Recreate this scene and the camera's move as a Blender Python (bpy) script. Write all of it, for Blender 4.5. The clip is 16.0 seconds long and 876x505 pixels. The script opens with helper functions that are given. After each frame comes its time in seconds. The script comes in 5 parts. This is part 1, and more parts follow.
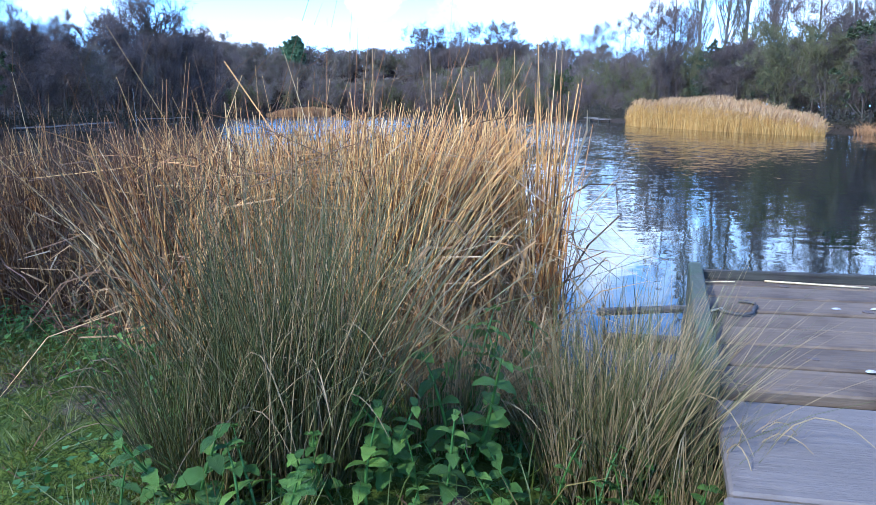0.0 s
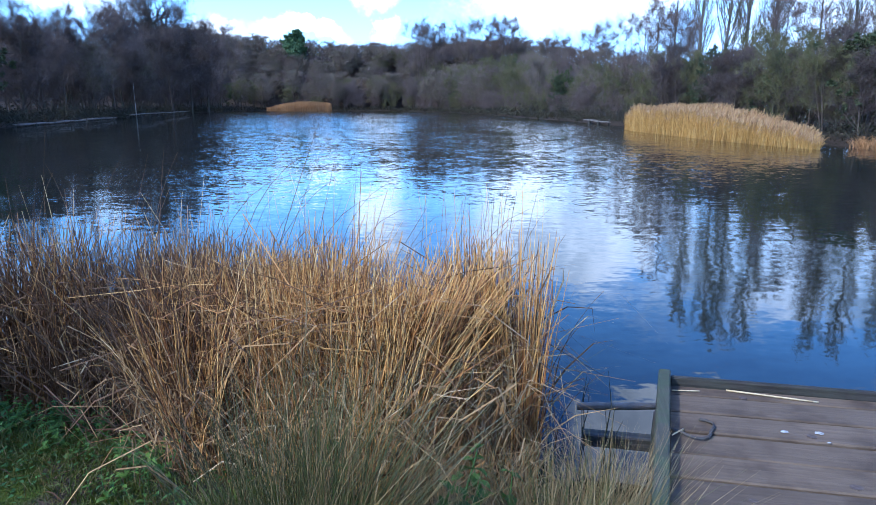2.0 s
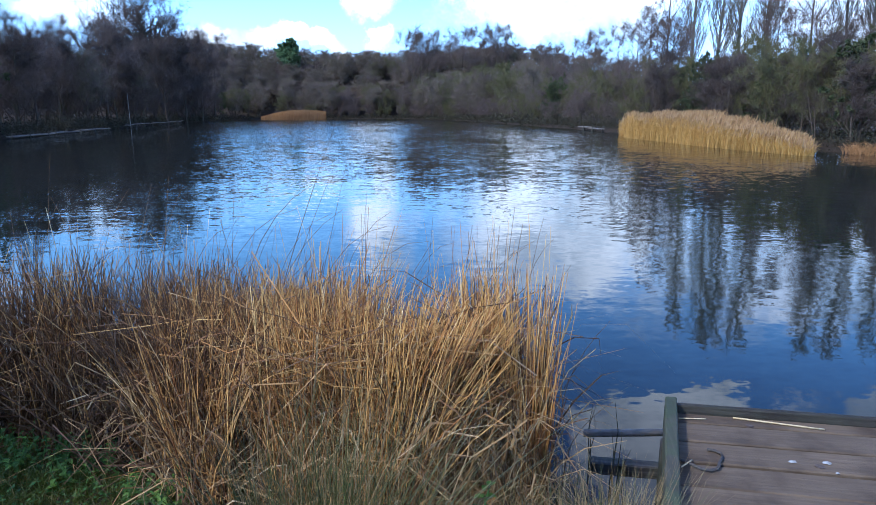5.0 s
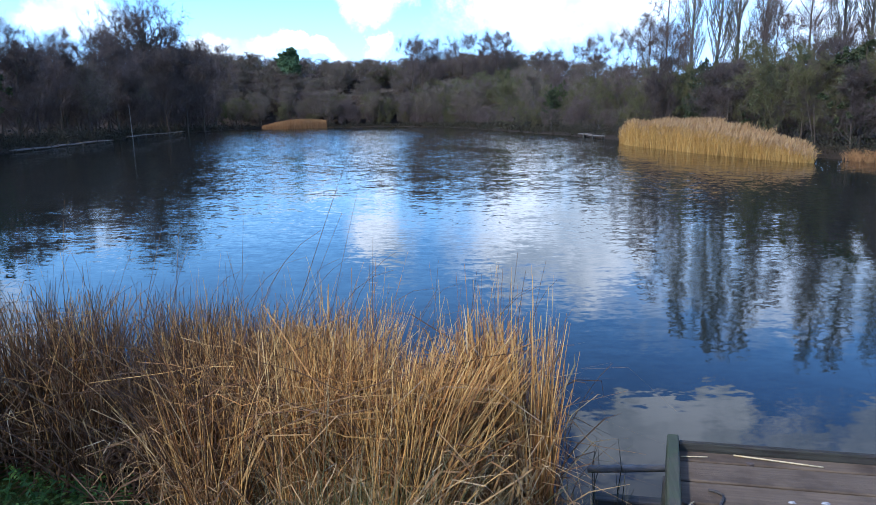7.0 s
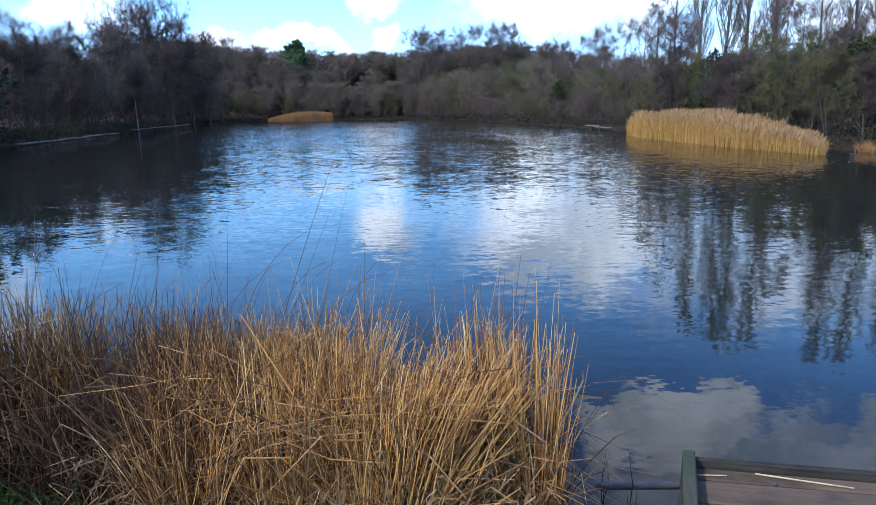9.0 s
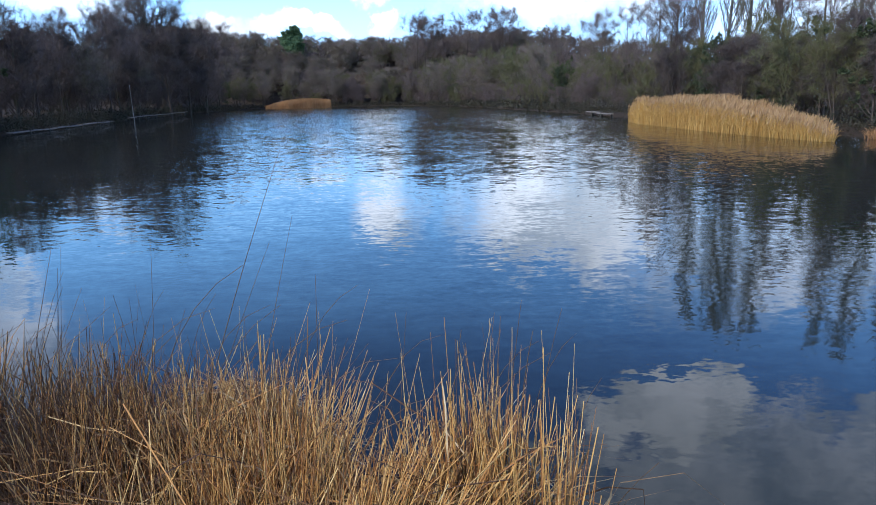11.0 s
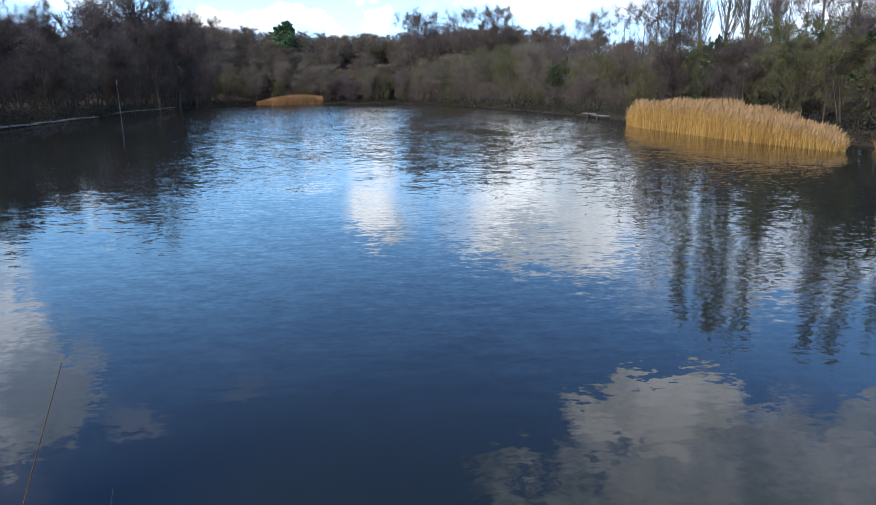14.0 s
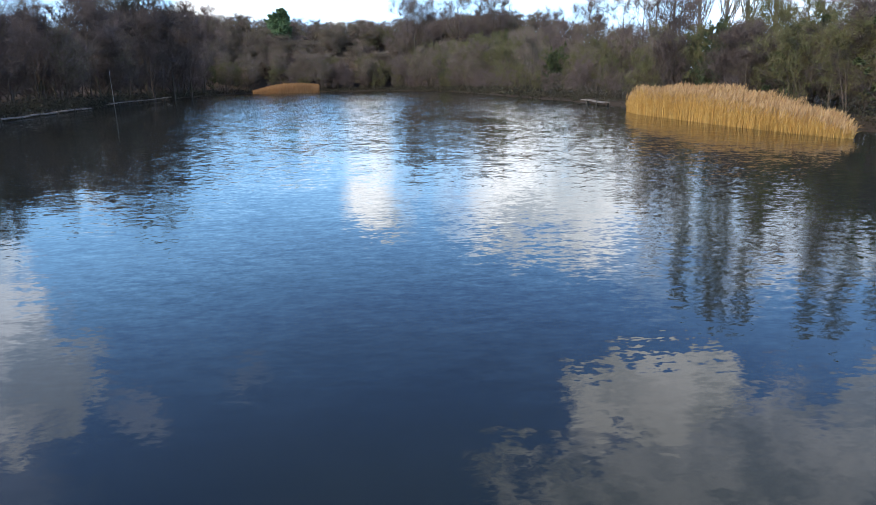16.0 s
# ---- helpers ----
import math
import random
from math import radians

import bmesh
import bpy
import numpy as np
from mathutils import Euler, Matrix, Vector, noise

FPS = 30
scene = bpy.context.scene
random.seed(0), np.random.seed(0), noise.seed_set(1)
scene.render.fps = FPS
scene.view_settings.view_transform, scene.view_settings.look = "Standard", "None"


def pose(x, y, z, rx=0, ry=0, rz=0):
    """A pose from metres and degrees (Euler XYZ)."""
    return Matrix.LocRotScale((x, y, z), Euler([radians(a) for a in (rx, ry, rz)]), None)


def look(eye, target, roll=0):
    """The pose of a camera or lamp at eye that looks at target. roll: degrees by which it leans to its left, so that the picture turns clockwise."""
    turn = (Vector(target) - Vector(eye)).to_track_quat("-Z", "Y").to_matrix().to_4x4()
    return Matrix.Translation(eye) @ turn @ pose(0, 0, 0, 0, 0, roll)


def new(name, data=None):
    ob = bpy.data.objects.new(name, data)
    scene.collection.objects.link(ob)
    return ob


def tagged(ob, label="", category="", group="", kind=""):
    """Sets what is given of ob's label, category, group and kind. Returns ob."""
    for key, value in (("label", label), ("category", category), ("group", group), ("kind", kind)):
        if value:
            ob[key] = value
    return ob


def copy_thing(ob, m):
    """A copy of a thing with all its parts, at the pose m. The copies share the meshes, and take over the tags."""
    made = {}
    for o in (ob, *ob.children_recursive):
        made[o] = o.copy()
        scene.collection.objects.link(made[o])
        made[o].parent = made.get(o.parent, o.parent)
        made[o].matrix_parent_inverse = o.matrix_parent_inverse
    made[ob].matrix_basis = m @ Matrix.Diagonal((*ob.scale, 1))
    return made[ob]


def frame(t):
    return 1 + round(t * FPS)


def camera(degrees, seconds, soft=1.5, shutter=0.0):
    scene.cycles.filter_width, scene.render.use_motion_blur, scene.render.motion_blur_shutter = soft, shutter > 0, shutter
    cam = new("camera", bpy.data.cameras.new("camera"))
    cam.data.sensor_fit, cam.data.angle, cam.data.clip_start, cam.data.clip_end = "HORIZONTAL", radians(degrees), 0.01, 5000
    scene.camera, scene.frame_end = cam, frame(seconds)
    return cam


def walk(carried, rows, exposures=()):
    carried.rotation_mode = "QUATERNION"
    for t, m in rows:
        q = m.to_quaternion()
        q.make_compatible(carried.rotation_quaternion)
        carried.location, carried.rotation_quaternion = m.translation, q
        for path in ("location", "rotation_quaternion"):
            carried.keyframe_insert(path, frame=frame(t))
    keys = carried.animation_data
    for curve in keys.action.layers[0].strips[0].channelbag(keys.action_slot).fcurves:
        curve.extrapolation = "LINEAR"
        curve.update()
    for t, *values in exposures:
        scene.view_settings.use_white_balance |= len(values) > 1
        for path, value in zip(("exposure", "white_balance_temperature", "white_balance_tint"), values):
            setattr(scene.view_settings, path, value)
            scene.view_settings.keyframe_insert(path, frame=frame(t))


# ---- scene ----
cam = camera(69.6, 16.0, soft=0.9)
PATH = [
    (0, (0.007, 0.28, 1.057), (0.016, 2.232, 0.62), -0.6),
    (0.5, (0.009, 0.257, 1.19), (0.028, 2.214, 0.78), -0.7),
    (1, (0.039, 0.236, 1.344), (0.075, 2.182, 0.886), 0.1),
    (1.5, (0.046, 0.177, 1.504), (0.061, 2.125, 1.054), 0.6),
    (2, (0.028, 0.141, 1.586), (0.041, 2.089, 1.132), 0.1),
    (2.5, (0.019, 0.164, 1.56), (0.054, 2.102, 1.068), -0.2),
    (3, (-0.027, 0.093, 1.607), (-0.028, 2.048, 1.186), -1.4),
    (3.5, (-0.026, 0.096, 1.617), (-0.027, 2.057, 1.225), -0.2),
    (4, (-0.013, 0.148, 1.588), (0.01, 2.103, 1.166), -0.1),
    (4.2, (-0.02, 0.163, 1.601), (0.007, 2.114, 1.163), -0.6),
    (6.5, (-0.011, 0.125, 1.841), (0.017, 2.081, 1.424), 0.2),
    (7, (-0.031, 0.121, 1.866), (-0.009, 2.077, 1.453), -1),
    (7.5, (-0.026, 0.129, 1.874), (-0.011, 2.087, 1.467), -0.8),
    (8, (-0.009, 0.166, 1.861), (-0.008, 2.121, 1.44), -0),
    (8.5, (0.007, 0.238, 1.849), (0.013, 2.181, 1.376), -1),
    (9, (0.013, 0.336, 1.858), (0.014, 2.288, 1.422), -1.2),
    (9.2, (0.023, 0.403, 1.854), (0.036, 2.354, 1.416), -0.9),
    (11.3, (0.1, 1.1, 1.91), (0.101, 3.042, 1.432), -1.5),
    (11.5, (0.1, 1.19, 1.934), (0.113, 3.139, 1.484), -1.6),
    (12, (0.1, 1.5, 1.937), (0.13, 3.446, 1.479), -1.5),
    (12.5, (0.08, 1.74, 1.967), (0.108, 3.693, 1.535), -2),
    (13, (0.07, 1.9, 2.021), (0.104, 3.849, 1.574), -1.7),
    (13.5, (0.07, 2.02, 2.031), (0.092, 3.961, 1.548), -1.2),
    (14, (0.08, 2.18, 2.059), (0.107, 4.12, 1.575), -0.7),
    (14.5, (0.1, 2.34, 2.086), (0.127, 4.28, 1.602), -0.4),
    (15, (0.14, 2.48, 2.102), (0.15, 4.422, 1.626), -0.7),
    (15.5, (0.12, 2.58, 2.119), (0.142, 4.517, 1.622), -1.1),
    (16, (0.08, 2.7, 2.154), (0.11, 4.63, 1.631), -1.3),
]
EXPOSURES = [(0.0, 1.29, 4980, 10), (0.5, 1.42, 4980, 10), (1.0, 1.17, 4980, 10), (2.0, 0.78, 5050, 10), (4.0, 0.57, 5250, 10), (9.0, 0.42, 5800, 10), (12.0, 0.47, 6050, 10), (13.0, 0.51, 6400, 10), (14.5, 0.48, 6600, 10), (15.5, 0.54, 6750, 10), (16.0, 0.68, 6800, 10)]
walk(cam, [(t, look(eye, target, roll)) for t, eye, target, roll in PATH], EXPOSURES)

# ---- world and sun ----
random.seed(7)
SUN_AZ, SUN_EL = radians(-124.0), radians(38.0)      # clockwise from straight ahead (+y)
world = bpy.data.worlds.new("sky")
scene.world = world
world.use_nodes = True


class Graph:
    """Small helper to write node trees as formulas."""

    def __init__(self, tree):
        self.t = tree

    def node(self, kind, inputs=()):
        n = self.t.nodes.new(kind)
        for k, v in dict(inputs).items():
            sock = n.inputs[k]
            if isinstance(v, bpy.types.NodeSocket):
                self.t.links.new(v, sock)
            else:
                sock.default_value = v
        return n

    def math(self, op, a, b=0.0, c=0.0, clamp=False):
        n = self.node("ShaderNodeMath", {0: a, 1: b, 2: c})
        n.operation, n.use_clamp = op, clamp
        return n.outputs[0]

    def noise(self, vec, scale, detail=3.0, rough=0.5, distort=0.0):
        n = self.node("ShaderNodeTexNoise", {"Vector": vec, "Scale": scale, "Detail": detail, "Roughness": rough, "Distortion": distort})
        return n.outputs["Fac"], n.outputs["Color"]

    def ramp(self, fac, stops, mode="LINEAR"):
        n = self.node("ShaderNodeValToRGB", {"Fac": fac})
        r = n.color_ramp
        r.interpolation = mode
        while len(r.elements) < len(stops):
            r.elements.new(0.5)
        for e, (p, c) in zip(r.elements, stops):
            e.position = p
            e.color = (*c, 1.0) if len(c) == 3 else c
        return n.outputs["Color"]

    def mix(self, fac, a, b, blend="MIX"):
        n = self.node("ShaderNodeMix")
        n.data_type, n.blend_type = "RGBA", blend
        if isinstance(fac, bpy.types.NodeSocket):
            self.t.links.new(fac, n.inputs[0])
        else:
            n.inputs[0].default_value = fac
        for k, v in ((6, a), (7, b)):
            if isinstance(v, bpy.types.NodeSocket):
                self.t.links.new(v, n.inputs[k])
            else:
                n.inputs[k].default_value = (*v, 1.0) if len(v) == 3 else v
        return n.outputs[2]

    def smooth(self, v, lo, hi, a=0.0, b=1.0):
        n = self.node("ShaderNodeMapRange", {"Value": v, "From Min": lo, "From Max": hi, "To Min": a, "To Max": b})
        n.interpolation_type = "SMOOTHSTEP"
        return n.outputs[0]


def build_sky():
    t = world.node_tree
    t.nodes.clear()
    g = Graph(t)
    tex = g.node("ShaderNodeTexSky")
    tex.sky_type, tex.sun_disc, tex.sun_elevation, tex.sun_rotation = "NISHITA", False, SUN_EL, SUN_AZ
    tex.altitude, tex.air_density, tex.dust_density, tex.ozone_density = 40.0, 1.0, 0.6, 1.6
    sky = tex.outputs[0]
    way = g.node("ShaderNodeTexCoord").outputs["Generated"]
    sep = g.node("ShaderNodeSeparateXYZ", {0: way})
    x, y, z = sep.outputs
    ahead = g.math("MAXIMUM", y, 0.05)
    u0, v0 = g.math("DIVIDE", x, ahead), g.math("DIVIDE", z, ahead)
    w = g.noise(way, 6.0, 6.0, 0.62)[1]
    ws = g.node("ShaderNodeSeparateXYZ", {0: w})
    u = g.math("ADD", u0, g.math("MULTIPLY_ADD", ws.outputs[0], 0.26, -0.13))
    v = g.math("ADD", v0, g.math("MULTIPLY_ADD", ws.outputs[1], 0.20, -0.10))
    # cumulus banks: place (tangents of bearing and height), half width, half height, thickness, softness of the edge
    banks = [(-0.53, 0.15, 0.10, 0.028, 0.45, 0.35), (-0.31, 0.105, 0.07, 0.022, 0.9, 0.35), (-0.19, 0.10, 0.08, 0.020, 0.9, 0.35),
             (-0.075, 0.125, 0.026, 0.012, 0.8, 0.4), (-0.08, 0.205, 0.045, 0.040, 0.8, 0.45), (0.21, 0.20, 0.17, 0.085, 0.85, 0.5),
             (0.60, 0.22, 0.24, 0.13, 0.62, 0.4), (-0.80, 0.42, 0.21, 0.18, 0.56, 0.2), (-0.88, 0.66, 0.22, 0.22, 0.12, 0.3), (0.40, 0.55, 0.15, 0.085, 0.80, 0.15),
             (0.62, 0.76, 0.46, 0.22, 0.60, 0.22), (0.92, 0.58, 0.20, 0.13, 0.62, 0.2), (-0.30, 0.47, 0.03, 0.025, 0.14, 0.5), (-0.53, 0.53, 0.06, 0.04, 0.16, 0.5)]
    torn = g.math("MULTIPLY_ADD", g.noise(way, 14.0, 7.0, 0.68)[0], 1.9, -0.95)
    cover = None
    for cu, cv, hu, hv, dens, soft in banks:
        a = g.math("MULTIPLY_ADD", u, 1.0 / hu, -cu / hu)
        b = g.math("MULTIPLY_ADD", v, 1.0 / hv, -cv / hv)
        d = g.math("SQRT", g.math("ADD", g.math("MULTIPLY", a, a), g.math("MULTIPLY", b, b)))
        m = g.smooth(g.math("ADD", d, torn), 1.0 + soft, 1.0 - soft, 0.0, dens)
        cover = m if cover is None else g.math("MAXIMUM", cover, m)
    front = g.smooth(y, 0.25, 0.6)
    cover = g.math("MULTIPLY", cover, front)
    fluff = g.noise(way, 3.2, 6.0, 0.6)[0]
    rest = g.math("MULTIPLY", g.smooth(fluff, 0.50, 0.66), g.math("SUBTRACT", 1.0, g.smooth(y, 0.2, 0.5)))
    cover = g.math("MAXIMUM", cover, rest)
    haze = g.smooth(z, 0.50, 0.0, 0.0, 0.92)
    grey = g.noise(way, 9.0, 4.0, 0.6)[0]
    cloud = g.mix(g.smooth(grey, 0.36, 0.66), (6.0, 6.6, 7.2), (14.0, 14.2, 14.5))
    col = g.mix(haze, g.mix(1.0, sky, (0.68, 1.06, 1.78), "MULTIPLY"), (3.6, 8.2, 13.8))
    col = g.mix(g.smooth(z, 0.22, 0.02, 0.0, 0.7), col, (7.0, 9.4, 12.2))
    col = g.mix(cover, col, cloud)
    bg = g.node("ShaderNodeBackground", {"Color": col, "Strength": 0.13})
    t.links.new(bg.outputs[0], g.node("ShaderNodeOutputWorld").inputs[0])


build_sky()
sun_data = bpy.data.lights.new("sun", "SUN")
sun_data.energy, sun_data.angle, sun_data.color = 3.0, radians(4.0), (1.0, 0.93, 0.82)
sun = new("sun", sun_data)
sun.matrix_world = look((0, 0, 60), (-math.sin(SUN_AZ) * 30, -math.cos(SUN_AZ) * 30, 60 - 30 * math.tan(SUN_EL)))


# ---- materials ----
def surface(name, rough=0.8, spec=0.3, metal=0.0):
    m = bpy.data.materials.new(name)
    m.use_nodes = True
    t = m.node_tree
    g = Graph(t)
    p = t.nodes["Principled BSDF"]
    p.inputs["Roughness"].default_value = rough
    p.inputs["Specular IOR Level"].default_value = spec
    p.inputs["Metallic"].default_value = metal
    return m, g, p


def put(g, p, colour=None, height=None, depth=0.01, rough=None):
    if colour is not None:
        g.t.links.new(colour, p.inputs["Base Color"])
    if rough is not None:
        g.t.links.new(rough, p.inputs["Roughness"])
    if height is not None:
        b = g.node("ShaderNodeBump", {"Height": height, "Distance": depth, "Strength": 1.0})
        g.t.links.new(b.outputs[0], p.inputs["Normal"])


def stalk_material(name, stops, rough=0.65, through_light=0.0, grain=30.0):
    """Dry or green stems: every island its own tint, with blotches along it."""
    m, g, p = surface(name, rough, 0.35)
    geo = g.node("ShaderNodeNewGeometry")
    pick = geo.outputs["Random Per Island"]
    col = g.ramp(pick, stops)
    blot = g.noise(geo.outputs["Position"], grain, 3.0, 0.6)[0]
    wide = g.noise(geo.outputs["Position"], 2.2, 2.0)[0]
    col = g.mix(g.smooth(blot, 0.35, 0.75, 0.0, 0.55), col, g.mix(1.0, col, (0.45, 0.38, 0.32), "MULTIPLY"))
    col = g.mix(g.smooth(wide, 0.35, 0.7, 0.0, 0.45), col, g.mix(1.0, col, (0.72, 0.62, 0.52), "MULTIPLY"))
    put(g, p, col)
    if through_light:
        p.inputs["Transmission Weight"].default_value = 0.0
        tl = g.node("ShaderNodeBsdfTranslucent", {"Color": col})
        mx = g.node("ShaderNodeMixShader", {0: through_light, 1: p.outputs[0], 2: tl.outputs[0]})
        g.t.links.new(mx.outputs[0], g.t.nodes["Material Output"].inputs[0])
    return m


REED = stalk_material("dry_reed", [(0.0, (0.66, 0.381, 0.113)), (0.18, (0.42, 0.183, 0.0462)), (0.38, (0.7, 0.451, 0.16)), (0.52, (0.2, 0.0827, 0.0269)), (0.64, (0.33, 0.146, 0.042)), (0.8, (0.62, 0.348, 0.101)), (0.94, (0.68, 0.423, 0.139)), (1.0, (0.76, 0.564, 0.277))])
REED_LEAF = stalk_material("dry_reed_leaf", [(0.0, (0.56, 0.361, 0.15)), (0.3, (0.36, 0.185, 0.066)), (0.55, (0.62, 0.427, 0.194)),
                                             (0.8, (0.3, 0.152, 0.0616)), (1.0, (0.76, 0.598, 0.352))], 0.7, 0.25)
# weathered reed, darkened further to carry the shade of the left stand
REED_GREY = stalk_material("weathered_shaded_reed", [(0.0, (0.18, 0.095, 0.0396)), (0.4, (0.1, 0.0484, 0.0232)), (0.7, (0.235, 0.133, 0.055)), (1.0, (0.07, 0.0361, 0.0198))], 0.75, 0.15)
RUSH = stalk_material("rush_green", [(0.0, (0.041, 0.0496, 0.013)), (0.4, (0.0607, 0.0704, 0.0194)), (0.7, (0.0804, 0.0864, 0.0245)), (1.0, (0.148, 0.12, 0.0396))], 0.5)
RUSH_DRY = stalk_material("rush_straw", [(0.0, (0.27, 0.2, 0.09)), (0.4, (0.19, 0.135, 0.06)), (0.7, (0.34, 0.26, 0.125)), (1.0, (0.15, 0.095, 0.045))], 0.65)
GRASS = stalk_material("grass_blades", [(0.0, (0.042, 0.066, 0.006)), (0.4, (0.075, 0.104, 0.01)), (0.8, (0.118, 0.14, 0.015)), (1.0, (0.22, 0.155, 0.052))], 0.55, 0.25)
SHOOT = stalk_material("dark_shoot", [(0.0, (0.03, 0.035, 0.02)), (1.0, (0.06, 0.06, 0.03))], 0.5)
BED = stalk_material("bed_reed", [(0.0, (0.66, 0.40, 0.105)), (0.4, (0.56, 0.32, 0.075)), (0.75, (0.72, 0.48, 0.16)), (1.0, (0.44, 0.23, 0.06))], 0.75, 0.15, 6.0)
PLUME = stalk_material("reed_plume", [(0.0, (0.36, 0.22, 0.10)), (0.6, (0.46, 0.29, 0.13)), (1.0, (0.54, 0.37, 0.19))], 0.85, 0.2, 6.0)
GOLD = stalk_material("far_reed", [(0.0, (0.42, 0.22, 0.085)), (0.5, (0.48, 0.27, 0.11)), (1.0, (0.33, 0.16, 0.06))], 0.8, 0.1, 4.0)
TWIG = stalk_material("bare_twigs", [(0.0, (0.115, 0.086, 0.075)), (0.4, (0.155, 0.115, 0.098)), (0.7, (0.13, 0.1, 0.092)), (1.0, (0.19, 0.145, 0.11))], 0.85, 0.0, 3.0)
# bank twigs with the shade of the wood put into their base colour
TWIG_SHADED = stalk_material("shaded_twigs", [(0.0, (0.062, 0.047, 0.044)), (0.4, (0.096, 0.072, 0.065)), (0.75, (0.125, 0.094, 0.082)), (1.0, (0.095, 0.088, 0.052))], 0.85, 0.0, 3.0)
# far twigs: distance haze put into the base colour, paler and mauver
TWIG_HAZY = stalk_material("hazy_twigs", [(0.0, (0.17, 0.125, 0.113)), (0.4, (0.215, 0.155, 0.135)), (0.65, (0.14, 0.13, 0.075)), (1.0, (0.18, 0.17, 0.09))], 0.85, 0.0, 3.0)
TWIG_PALE = stalk_material("poplar_twigs", [(0.0, (0.15, 0.128, 0.098)), (0.5, (0.2, 0.172, 0.128)), (1.0, (0.25, 0.23, 0.15))], 0.8, 0.1, 3.0)
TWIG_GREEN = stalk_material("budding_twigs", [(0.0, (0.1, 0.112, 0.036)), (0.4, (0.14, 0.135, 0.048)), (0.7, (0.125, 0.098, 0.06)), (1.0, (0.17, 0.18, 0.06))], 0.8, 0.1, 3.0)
EVERGREEN = stalk_material("evergreen_leaves", [(0.0, (0.0459, 0.065, 0.0286)), (0.5, (0.0675, 0.0884, 0.0352)), (1.0, (0.101, 0.12, 0.0462))], 0.6, 0.1, 4.0)
SPRING = stalk_material("spring_leaves", [(0.0, (0.055, 0.078, 0.022)), (0.5, (0.075, 0.10, 0.028)), (1.0, (0.11, 0.13, 0.038))], 0.65, 0.2, 4.0)
PINE = stalk_material("bright_evergreen", [(0.0, (0.11, 0.19, 0.09)), (0.5, (0.15, 0.245, 0.11)), (1.0, (0.21, 0.31, 0.14))], 0.65, 0.1, 4.0)
SCRUB = stalk_material("undergrowth", [(0.0, (0.0315, 0.0345, 0.018)), (0.35, (0.0585, 0.045, 0.03)), (0.7, (0.0413, 0.048, 0.021)), (1.0, (0.0863, 0.0675, 0.0413))], 0.85, 0.1, 2.0)
NETTLE = stalk_material("nettle_leaf", [(0.0, (0.055, 0.135, 0.028)), (0.5, (0.075, 0.18, 0.035)), (1.0, (0.115, 0.235, 0.05))], 0.5, 0.3)


def leaf_material():
    """Nettle leaves, one tint for each leaf object, paler veins."""
    m, g, p = surface("broad_leaf", 0.5, 0.4)
    rnd = g.node("ShaderNodeObjectInfo").outputs["Random"]
    col = g.ramp(rnd, [(0.0, (0.048, 0.105, 0.016)), (0.55, (0.090, 0.180, 0.026)), (1.0, (0.19, 0.31, 0.045))])
    pos = g.node("ShaderNodeTexCoord").outputs["Object"]
    n = g.noise(pos, 90.0, 3.0)[0]
    col = g.mix(g.smooth(n, 0.4, 0.75, 0.0, 0.5), col, g.mix(1.0, col, (0.6, 0.7, 0.5), "MULTIPLY"))
    put(g, p, col, n, 0.002)
    tl = g.node("ShaderNodeBsdfTranslucent", {"Color": col})
    mx = g.node("ShaderNodeMixShader", {0: 0.3, 1: p.outputs[0], 2: tl.outputs[0]})
    g.t.links.new(mx.outputs[0], g.t.nodes["Material Output"].inputs[0])
    return m


LEAF = leaf_material()


def bark_material(name, dark, pale, scale=3.0):
    m, g, p = surface(name, 0.9, 0.2)
    pos = g.node("ShaderNodeNewGeometry").outputs["Position"]
    st = g.node("ShaderNodeMapping", {"Vector": pos, "Scale": (scale, scale, scale * 0.25)}).outputs[0]
    n = g.noise(st, 4.0, 5.0, 0.65)[0]
    w = g.noise(pos, 0.6, 2.0)[0]
    col = g.mix(g.smooth(n, 0.3, 0.7), dark, pale)
    col = g.mix(g.smooth(w, 0.45, 0.7, 0.0, 0.5), col, (0.055, 0.07, 0.03))
    put(g, p, col, n, 0.03)
    return m


BARK = bark_material("bark", (0.045, 0.034, 0.028), (0.13, 0.10, 0.08))
BARK_PALE = bark_material("pale_bark", (0.30, 0.28, 0.25), (0.62, 0.58, 0.52))
BARK_POPLAR = bark_material("poplar_bark", (0.10, 0.09, 0.075), (0.24, 0.21, 0.18))


